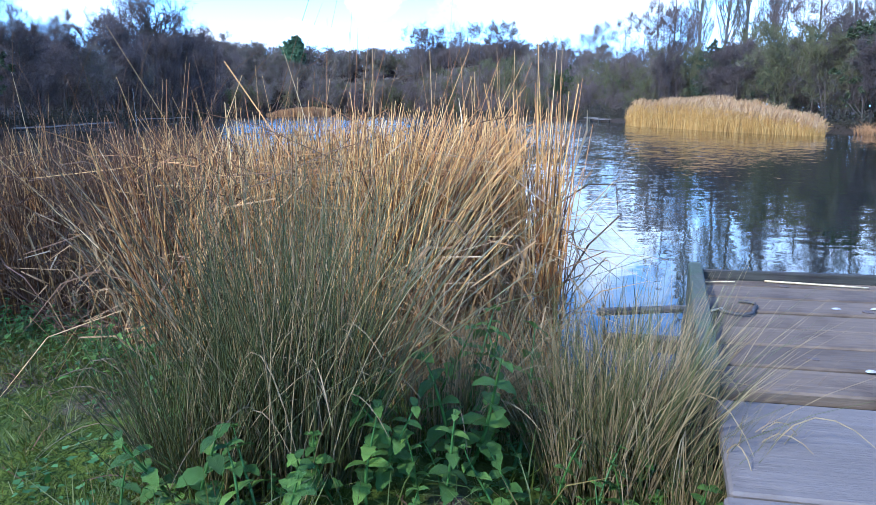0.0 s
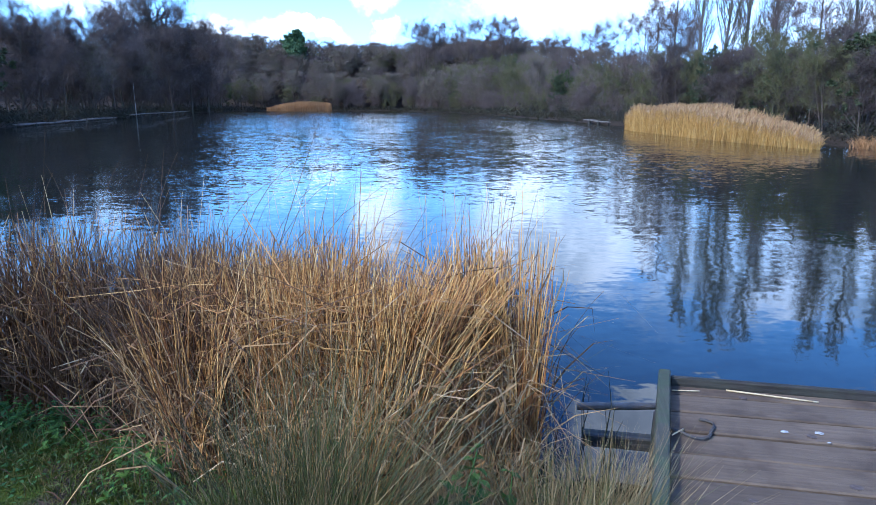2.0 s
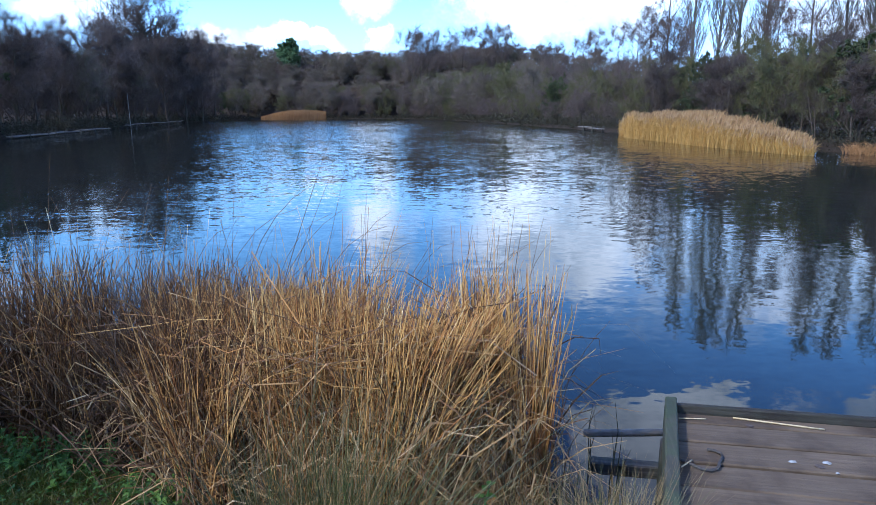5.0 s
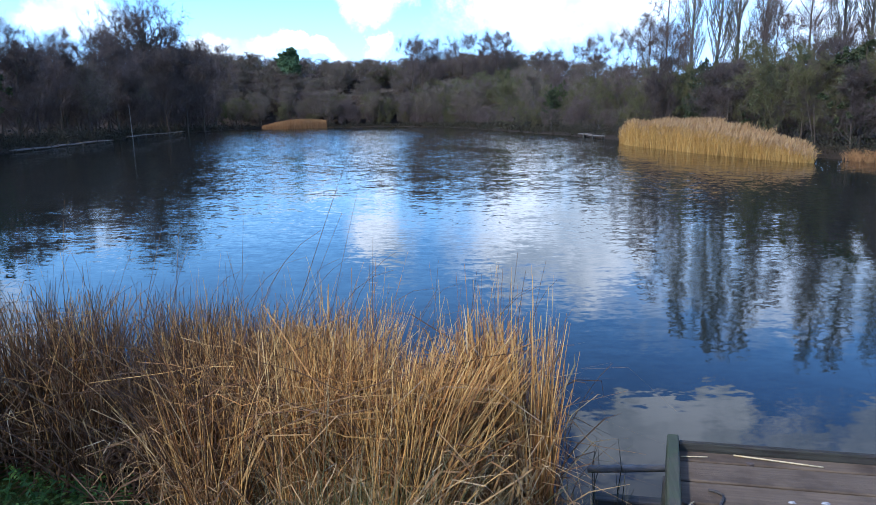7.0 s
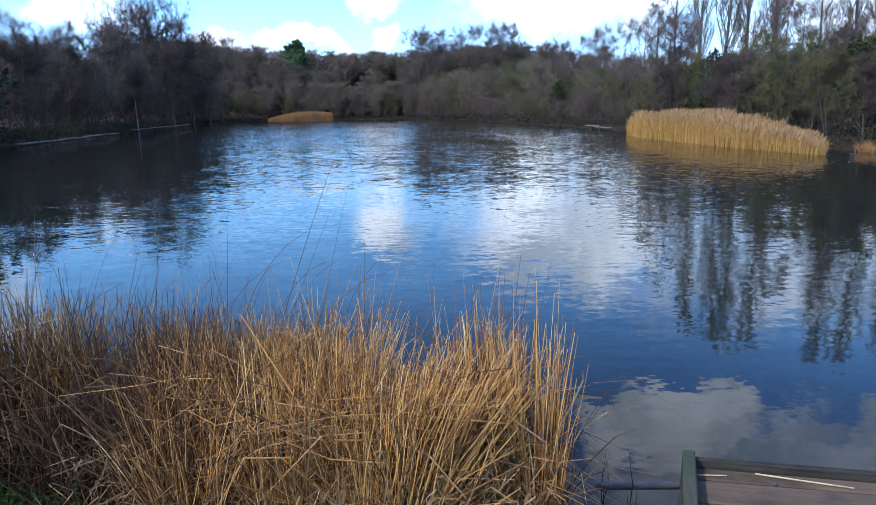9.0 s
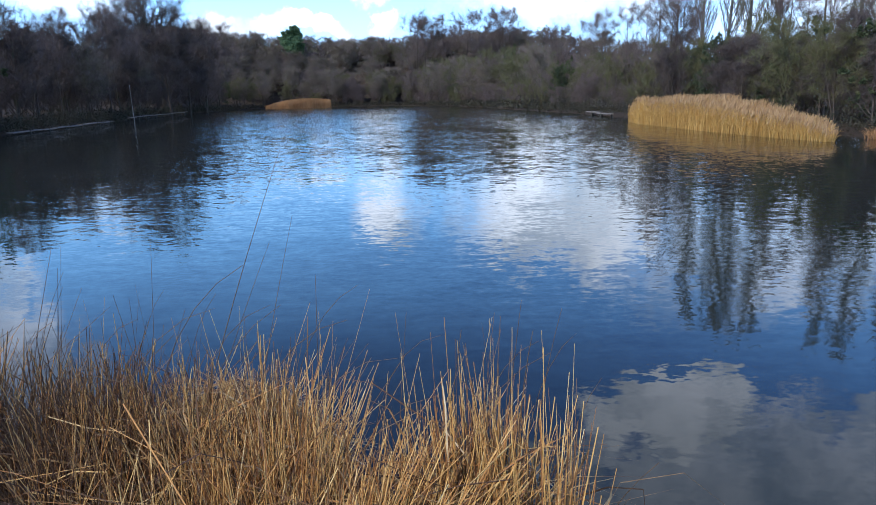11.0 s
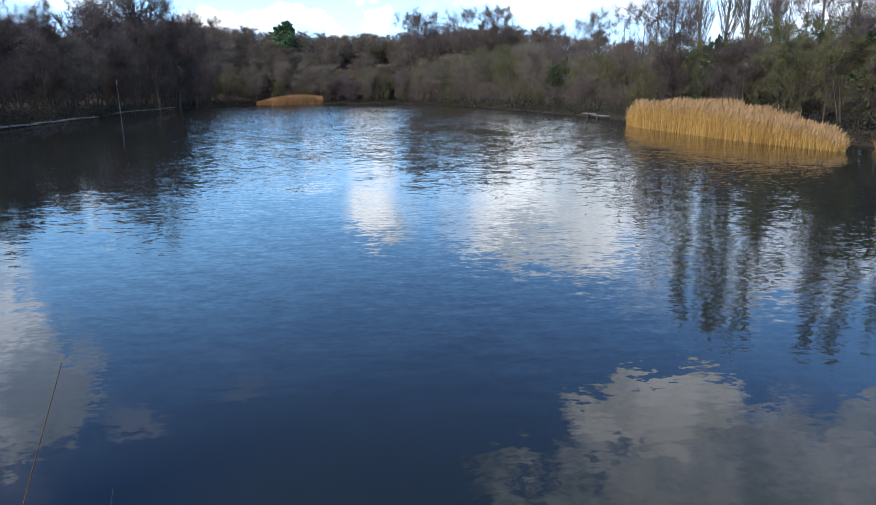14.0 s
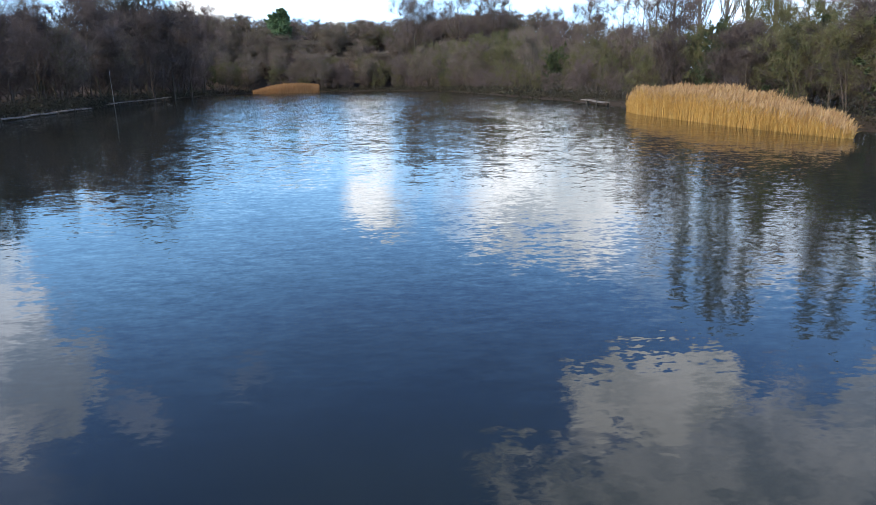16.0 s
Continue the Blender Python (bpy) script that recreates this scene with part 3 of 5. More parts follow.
def tree_model(kind, variant):
    """Meshes of a tree one metre high, built once: trunk with limbs, and crown."""
    key = (kind, variant)
    if key not in MODELS:
        rng = random.Random(kind + str(variant))
        trunk, crown = Acc(), Acc()
        spec = SPECS[kind]
        stems = 3 if kind in ("thicket_tree", "willow_tree", "spring_tree") else 1
        for s in range(stems):
            lean = Vector((rng.uniform(-1, 1), rng.uniform(-1, 1), 0)) * (0.28 if stems > 1 else 0.05)
            d = (Vector((0, 0, 1)) + lean).normalized()
            base = Vector((rng.uniform(-1, 1), rng.uniform(-1, 1), 0)) * (0.07 if stems > 1 else 0.0)
            sub = dict(spec)
            if stems > 1:
                sub["kids"] = (max(5, spec["kids"][0] // 2),) + spec["kids"][1:]
            trunk_len = {"oak_tree": 0.5, "round_evergreen": 0.7}.get(kind, 0.88) * rng.uniform(0.9, 1.05)
            bough(trunk, crown, rng, base, d, trunk_len, {"poplar_tree": 0.0075, "oak_tree": 0.030, "bare_tree": 0.010, "alder_tree": 0.008}.get(kind, 0.013) if stems == 1 else 0.008, 0, sub)
        tops = sorted(v.z for v in crown.v)
        full = 1.0 / tops[int(len(tops) * 0.993)]
        for acc in (trunk, crown):
            acc.v = [v * full for v in acc.v]
        bark = BARK_POPLAR if kind == "poplar_tree" else BARK
        MODELS[key] = (trunk.mesh("trunk", bark, True), crown.mesh("crown", TWIG_OF.get(kind, TWIG)))
    return MODELS[key]


TREE_WORDS = {
    "bare_tree": ("leafless brown tree on the pond bank", "tree"),
    "wood_tree": ("leafless brown woodland tree on the far slope", "tree"),
    "shade_tree": ("leafless tree crowding the bank, its shade put into the twig colour", "tree"),
    "alder_tree": ("slender leafless alder with short side branches", "tree"),
    "oak_tree": ("large leafless oak with crooked spreading limbs", "tree"),
    "thicket_tree": ("bushy leafless thicket tree beside the water", "tree"),
    "willow_tree": ("budding yellow-green willow scrub on the bank", "tree"),
    "holly_tree": ("dense dark evergreen tree among bare trees", "tree"),
    "spring_tree": ("tree in fresh spring leaf on the bank", "tree"),
    "round_evergreen": ("rounded bright green tree standing above the wood", "tree"),
    "poplar_tree": ("tall narrow leafless poplar behind the pond", "tree"),
}
FIRST = {}


def plant(kind, x, y, h, variant=0, width=1.0, turn=None, group="trees round the pond"):
    m = pose(x, y, ground_z(x, y) - 0.05, 0, 0, turn if turn is not None else random.uniform(0, 360)) @ Matrix.Diagonal((h * width, h * width, h, 1))
    key = (kind, variant)
    if key in FIRST:
        sx, sy, sz = FIRST[key].scale
        return copy_thing(FIRST[key], m @ Matrix.Diagonal((1 / sx, 1 / sy, 1 / sz, 1)))
    trunk, crown = tree_model(kind, variant)
    ob = thing(kind, Matrix.Identity(4), TREE_WORDS[kind][0], TREE_WORDS[kind][1], group)
    part("trunk", trunk, None, ob)
    part("crown", crown, None, ob)
    ob.matrix_basis = m
    FIRST[key] = ob
    return ob


# single trees of the skyline: kind, x, y, height of the top above the water
SKYLINE = [
    ('bare_tree', -37.9, 60, 11.7),
    ('shade_tree', -39.6, 66, 10.3),
    ('bare_tree', -38.1, 58, 10.9),
    ('bare_tree', -41.8, 74, 13.0),
    ('alder_tree', -43.1, 80, 11.6),
    ('bare_tree', -46.7, 95, 16.0),
    ('thicket_tree', -48.1, 104, 13.8),
    ('shade_tree', -43.3, 78, 11.4),
    ('shade_tree', -44.7, 86, 12.5),
    ('shade_tree', -46.8, 98, 15.0),
    ('shade_tree', -48.5, 108, 14.9),
    ('shade_tree', -48.5, 130, 17.8),
    ('shade_tree', -48.7, 140, 18.9),
    ('oak_tree', -49.8, 122, 25.6),
    ('bare_tree', -53.4, 150, 23.6),
    ('bare_tree', -55.8, 170, 23.3),
    ('thicket_tree', -54.5, 146, 16.4),
    ('shade_tree', -53, 136, 16.3),
    ('round_evergreen', -48, 228, 26.2),
    ('bare_tree', -5.1, 206, 26.8),
    ('bare_tree', 1, 204, 26.9),
    ('bare_tree', 10.4, 200, 27.7),
    ('bare_tree', 15, 200, 26.4),
    ('bare_tree', 20.2, 196, 27.8),
    ('alder_tree', 26.2, 180, 19.9),
    ('bare_tree', 28.2, 150, 17.9),
    ('bare_tree', 31, 140, 17.0),
    ('bare_tree', 27.3, 105, 15.2),
    ('alder_tree', 18.2, 62, 9.2),
    ('bare_tree', 19.4, 60, 10.2),
    ('alder_tree', 21.2, 63, 12.1),
    ('bare_tree', 20.5, 58, 10.6),
    ('alder_tree', 22.5, 60, 10.0),
    ('poplar_tree', 30.2, 75, 25.6),
    ('poplar_tree', 33.2, 76, 27.6),
    ('poplar_tree', 36.2, 76, 28.6),
    ('poplar_tree', 40, 77, 28.4),
    ('alder_tree', 35.1, 66, 13.1),
    ('alder_tree', 33.9, 60, 10.9),
    ('bare_tree', 34.1, 58, 9.2),
    ('poplar_tree', 47.6, 74, 29.2),
    ('poplar_tree', 51.2, 75, 30.2),
    ('poplar_tree', 55.3, 76, 28.4),
    ('alder_tree', 39.3, 62, 10.5),
    ('holly_tree', 19.5, 46, 5.7),
    ('willow_tree', 19, 49, 5.8),
    ('willow_tree', 20.5, 44, 5.1),
    ('holly_tree', 21.2, 41, 4.6),
    ('willow_tree', 21.8, 39, 4.5),
    ('holly_tree', 22.9, 38, 4.8),
    ('willow_tree', 23.2, 36, 4.5),
    ('spring_tree', 20.7, 42, 4.5),
    ('willow_tree', 19.2, 54, 5.4),
    ('thicket_tree', 19, 60, 5.6),
    ('spring_tree', 18.7, 66, 5.1),
    ('holly_tree', 23.3, 34, 4.7),
    ('willow_tree', 23.5, 32, 4.8),
    ('holly_tree', 22.8, 34, 4.2),
    ('alder_tree', 34.8, 69, 14.6),
    ('bare_tree', -2, 205, 27.8),
    ('bare_tree', 4.5, 205, 27.2),
    ('bare_tree', 17.5, 202, 27.8),
    ('bare_tree', 23, 199, 28.0),
    ('bare_tree', 42.6, 72, 20.5),
    ('bare_tree', 49.8, 70, 18.0),
    ('alder_tree', 24, 66, 17.2),
    ('shade_tree', -46.5, 116, 14.9),
    ('shade_tree', -54, 128, 18.0),
    ('bare_tree', -52, 112, 20.5),
    ('spring_tree', -58, 184, 9.0),
]
for i, (kind, tx, ty, top) in enumerate(SKYLINE):
    wide = {"oak_tree": 0.85, "round_evergreen": 1.05, "holly_tree": 0.9, "poplar_tree": 1.12}.get(kind, 1.0)
    plant(kind, tx, ty, (top - ground_z(tx, ty)), i % 2 if kind not in ("oak_tree", "round_evergreen") else 0, wide)


def along_shore(a, b, n, off_lo, off_hi, kinds, h_lo, h_hi, seed, more=0.0):
    """A belt of trees behind a stretch of the waterline, corner a to corner b of SHORE."""
    rng = random.Random(seed)
    pts = [Vector(q) for q in SHORE[a:b + 1]]
    lens = [(q - p).length for p, q in zip(pts, pts[1:])]
    for i in range(n):
        k = (i + rng.random()) / n * sum(lens)
        j = 0
        while k > lens[j] and j < len(lens) - 1:
            k -= lens[j]
            j += 1
        d = (pts[j + 1] - pts[j]).normalized()
        out = Vector((-d.y, d.x))
        off = off_lo + (off_hi - off_lo) * rng.random() ** 1.3
        q = pts[j] + d * k + out * off
        h = rng.uniform(h_lo, h_hi) * (1 + more * (off - off_lo) / (off_hi - off_lo))
        plant(rng.choice(kinds), q.x, q.y, h, rng.randrange(2), rng.uniform(0.9, 1.25), rng.uniform(0, 360))


def on_slope(n, x0, x1, y0, y1, seed, kinds=("wood_tree",) * 15 + ("willow_tree",), low=6.6):
    """Trees all over the slope behind the far bank."""
    rng = random.Random(seed)
    made = 0
    while made < n:
        x, y = rng.uniform(x0, x1), rng.uniform(y0, y1)
        if shore_at(x, y) < 6:
            continue
        made += 1
        kind = kinds[made % len(kinds)]
        plant(kind, x, y, rng.uniform(low, low + 2.0), rng.randrange(2), rng.uniform(1.4, 1.9), rng.uniform(0, 360))


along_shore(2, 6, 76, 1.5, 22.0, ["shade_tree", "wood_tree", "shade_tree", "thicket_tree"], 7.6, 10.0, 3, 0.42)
# dark hollies added here to stand in for shadow at the left end
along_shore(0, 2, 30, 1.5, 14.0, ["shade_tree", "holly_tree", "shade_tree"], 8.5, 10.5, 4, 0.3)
along_shore(6, 10, 60, 1.0, 14.0, ["wood_tree", "wood_tree", "thicket_tree", "willow_tree", "wood_tree", "willow_tree", "wood_tree", "holly_tree"], 7.0, 11.0, 5, 0.1)
along_shore(9, 11, 24, 1.5, 30.0, ["wood_tree", "wood_tree", "willow_tree", "bare_tree"], 8.0, 10.5, 6, 0.2)
along_shore(11, 14, 26, 1.5, 16.0, ["willow_tree", "thicket_tree", "spring_tree", "wood_tree", "willow_tree", "holly_tree"], 4.5, 6.0, 7, 0.3)
# hollies and shade-coloured trees here stand in for shade on the right bank
along_shore(14, 17, 26, 1.5, 14.0, ["shade_tree", "holly_tree", "holly_tree", "willow_tree"], 3.4, 4.6, 8, 0.3)
along_shore(13, 18, 64, 1.2, 9.0, ["shade_tree", "holly_tree", "shade_tree", "willow_tree"], 3.6, 5.0, 14, 0.3)
along_shore(7, 13, 66, 0.3, 3.0, ["thicket_tree", "willow_tree", "thicket_tree"], 2.4, 4.4, 18, 0.2)
# unseen hollies left of the camera, added only to shade the near bank
for x, y, top in ((-6.4, -0.4, 5.2), (-7.6, 1.4, 5.4)):
    plant("holly_tree", x, y, top, 0, 1.25, 40.0)
on_slope(80, -88, 2, 197, 232, 11)
on_slope(80, -110, 62, 205, 252, 9)
on_slope(84, -95, 62, 238, 252, 15, ("thicket_tree",), 4.6)
on_slope(60, -85, 40, 197, 236, 16, ("thicket_tree", "wood_tree"), 6.0)
on_slope(30, 12, 60, 100, 190, 10)
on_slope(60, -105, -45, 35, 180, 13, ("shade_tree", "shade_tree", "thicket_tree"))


def build_undergrowth():
    """Brambles and low shoots along all the far banks, one uncountable mass."""
    rng = random.Random(12)
    acc = Acc()
    pts = [Vector(q) for q in SHORE[0:19]]
    for p, q in zip(pts, pts[1:]):
        d = q - p
        out = Vector((-d.y, d.x)).normalized()
        dense = 620 if min(p.y, q.y) < 60 and p.x > 0 else 320 if min(p.y, q.y) < 80 else 120
        for i in range(int(d.length * dense)):
            c = p + d * rng.random() + out * (-0.25 + 5.0 * rng.random() ** 1.6)
            z = ground_z(c.x, c.y) if i % 8 == 0 else z
            top = 0.4 + 1.6 * noise.noise(Vector((c.x * 0.25, c.y * 0.25, 3.0))) + rng.random() * 0.9
            r = rng.uniform(0.012, 0.042) if dense > 500 else rng.uniform(0.03, 0.08) if dense > 200 else rng.uniform(0.05, 0.14)
            b = Vector((c.x, c.y, z + max(0.05, rng.random() * max(top, 0.2))))
            t = unit(rng, 0.4)
            acc.quad(b, t * r * 1.5, t.cross(unit(rng)).normalized() * r * 0.6)
    tagged(part("undergrowth", acc, SCRUB), "tangled brown and green undergrowth along the far banks", "undergrowth", kind="stuff")


build_undergrowth()


def build_far_thicket():
    """Dense brush between the trunks along the top of the far slope, one uncountable mass."""
    rng = random.Random(19)
    acc = Acc()
    for i in range(36000):
        x, y = rng.uniform(-110, 80), rng.uniform(226, 250)
        if i % 4 == 0:
            z = ground_z(x, y)
            high = 6.0 + 2.0 * noise.noise(Vector((x * 0.12, y * 0.12, 6.0))) + 1.0 * noise.noise(Vector((x * 0.4, y * 0.4, 2.0)))
            cx, cy = x, y
        b = Vector((cx + rng.gauss(0, 1.0), cy + rng.gauss(0, 1.0), z + high * rng.random() ** 0.8))
        t = unit(rng, 0.7)
        r = rng.uniform(0.15, 0.42)
        acc.quad(b, t * r * 1.6, t.cross(unit(rng)).normalized() * r * 0.35)
    # low brambles along the ridge
    for i in range(16000):
        x, y = rng.uniform(-110, 80), rng.uniform(234, 252)
        if i % 3 == 0:
            z = ground_z(x, y)
            cx, cy = x, y
        b = Vector((cx + rng.gauss(0, 0.8), cy + rng.gauss(0, 0.4), z + 2.6 * rng.random()))
        t = unit(rng, 0.3)
        r = rng.uniform(0.25, 0.6)
        acc.quad(b, t * r, t.cross(unit(rng)).normalized() * r * 0.5)
    tagged(part("far_thicket", acc, TWIG_HAZY), "brown brush between the trees on top of the far slope", "thicket", kind="stuff")


build_far_thicket()


def reed_mass(name, outline, n, top_at, material, seed, width, label, plume=None, kind="stuff"):
    """A distant stand of reeds inside an outline: blades with leaves and feathery tops."""
    rng = random.Random(seed)
    xs, ys = [q[0] for q in outline], [q[1] for q in outline]
    acc, tops = Acc(), Acc()
    made = 0
    while made < n:
        x, y = rng.uniform(min(xs), max(xs)), rng.uniform(min(ys), max(ys))
        hit = False
        for (ax, ay), (bx, by) in zip(outline, outline[1:] + outline[:1]):
            if (ay > y) != (by > y) and x < (bx - ax) * (y - ay) / (by - ay) + ax:
                hit = not hit
        if not hit:
            continue
        made += 1
        h = top_at(x, y) * (1.06 - 0.45 * rng.random() ** 1.6)
        lean = Vector((rng.gauss(0.03, 0.07), rng.gauss(0, 0.07), 0)) * h
        b = Vector((x, y, -0.1))
        side = Vector((math.cos(rng.uniform(-0.8, 0.8)), math.sin(rng.uniform(-0.8, 0.8)), 0))
        acc.strip([b, b + lean * 0.3 + Vector((0, 0, h * 0.5)), b + lean + Vector((0, 0, h))], [width, width * 0.8, width * 0.3], side)
        k = rng.uniform(0.3, 0.9)
        c = b + lean * k * k + Vector((0, 0, h * k))
        t = Vector((rng.uniform(-1, 1), rng.uniform(-1, 1), rng.uniform(0.5, 1.4))).normalized() * rng.uniform(0.25, 0.5)
        acc.strip([c, c + t * 0.6, c + t + Vector((0, 0, -0.08))], [width * 1.3, width, width * 0.2], t.cross(unit(rng)).normalized())
        if plume and rng.random() < 0.8:
            e = b + lean + Vector((0, 0, h * 0.97))
            t = (Vector((0.35, 0.1, 1)) + unit(rng) * 0.3).normalized() * rng.uniform(0.16, 0.3)
            tops.strip([e, e + t * 0.5, e + t], [0.008, 0.024, 0.005], t.cross(unit(rng)).normalized())
    ob = tagged(part(name, acc, material), label, "reeds", kind=kind)
    if plume:
        part("seed_heads", tops, plume, ob, "feathery brown seed heads")
    return ob


BED_LINE = [(14.2, 46.5), (13.2, 44.5), (12.8, 41.0), (13.0, 35.0), (13.2, 30.0), (13.6, 26.6), (14.0, 24.0), (14.4, 23.7), (15.0, 25.2), (15.4, 29.0), (15.6, 34.0), (15.8, 41.0), (15.6, 45.5)]


def bed_top(x, y):
    """Tall in the middle, low at the near tip and rounded off at the far end."""
    tip = min(max((y - 24.0) / 9.0, 0), 1) ** 0.8
    end = min(max((47.0 - y) / 4.5, 0.05), 1) ** 0.5
    return (0.42 + 1.02 * tip) * end * (1 + 0.22 * noise.noise(Vector((x * 0.6, y * 0.6, 0)))) + 0.10 * noise.noise(Vector((x * 2.2, y * 2.2, 4.0)))


reed_mass("reed_bed", BED_LINE, 26000, bed_top, BED, 21, 0.009, "pale golden bed of tall dry reeds standing in the water", PLUME)
reed_mass("far_reed_bed", [(-47.5, 183), (-29.8, 184), (-29.8, 190), (-47, 190)], 4200, lambda x, y: max(0.7, 2.75 - 0.013 * (x + 36) ** 2), GOLD, 22, 0.05, "low russet reed bed at the far end of the pond")
reed_mass("bank_reeds", [(16.2, 25.0), (16.7, 20.8), (17.6, 21.2), (16.9, 25.4)], 900, lambda x, y: 0.40 + 0.16 * noise.noise(Vector((x * 2, y * 2, 1.0))), GOLD, 23, 0.010, "short straw-coloured reeds along the water's edge")


# ---- jetties on the far banks ----
def jetty(points, top, label, posts=6, wide=0.5):
    """Low plank walk on posts along a bank, board by board."""
    base = Vector((*points[0], 0))
    ob = thing("bank_jetty", Matrix.Translation(base), label, "jetty", "jetties on the bank")
    rng = random.Random(int(points[0][0] * 10))
    for a, b in zip(points, points[1:]):
        a, b = Vector((*a, top)) - base, Vector((*b, top)) - base
        d = b - a
        n = max(1, int(d.length / 3.2))
        turn = Matrix.Rotation(math.atan2(d.y, d.x), 4, "Z")
        for i in range(n):
            acc = Acc()
            ln = d.length / n
            acc.box((0, -wide / 2, -0.05), (ln * rng.uniform(0.93, 0.99), wide / 2, 0.04), None, 0.012)
            p = part("plank", acc, JETTY, ob)
            p.matrix_basis = Matrix.Translation(a + d * (i / n) + Vector((0, 0, rng.uniform(-0.05, 0.05)))) @ turn
        for i in range(posts):
            acc = Acc()
            acc.tube([Vector((0, 0, -0.5 - top)), Vector((0, 0, 0.0)), Vector((0.02, 0, rng.uniform(0.0, 0.25)))], [0.07, 0.065, 0.05], 6, True)
            p = part("post", acc, BEAM, ob)
            side = Vector((-d.y, d.x, 0)).normalized() * wide * 0.5 * (-1 if i % 2 else 1)
            p.matrix_basis = Matrix.Translation(a + d * ((i + 0.5) / posts) + side)
    return ob


jetty([(-30.2, 46.8), (-33.6, 60.0), (-37.0, 75.0)], 0.18, "long low weathered plank walk along the bank")
jetty([(-38.2, 82.0), (-43.5, 106.0), (-48.5, 128.0)], 0.42, "raised grey plank jetty on dark posts", 9)
jetty([(14.3, 60.5), (14.4, 53.0)], 0.30, "short dark plank jetty beside the reed bed", 5)


def pale_trunk(x, y, h, lean, label):
    rng = random.Random(int(h * 100))
    acc = Acc()
    pts = [Vector((lean * h * k + rng.uniform(-0.03, 0.03), rng.uniform(-0.03, 0.03), h * k)) for k in (0, 0.2, 0.4, 0.6, 0.8, 1.0)]
    acc.tube(pts, [0.045, 0.042, 0.038, 0.033, 0.026, 0.018], 6, True)
    ob = part("birch_stem", acc, BARK_PALE, None, "", True)
    ob.matrix_basis = pose(x, y, ground_z(x, y) - 0.05)
    tagged(ob, label, "dead tree")


pale_trunk(-40.4, 88.0, 4.6, 0.0, "slim pale bare birch stem at the water's edge")
pale_trunk(-50.0, 92.0, 5.2, 0.08, "leaning pale bare birch stem in the wood")


# ---- fishing platform ----
PA = radians(-11.5)
PM = Matrix.Translation((1.02, 2.725, 0.0)) @ Matrix.Rotation(PA, 4, "Z")      # its far left corner; x across, -y towards the bank
DECK_Z, DECK_W, BOARD = 0.40, 1.75, 0.161


SKEW = 0.155      # its sides run slightly askew to the boards


def askew(acc):
    for v in acc.v:
        v.x += SKEW * v.y
    return acc


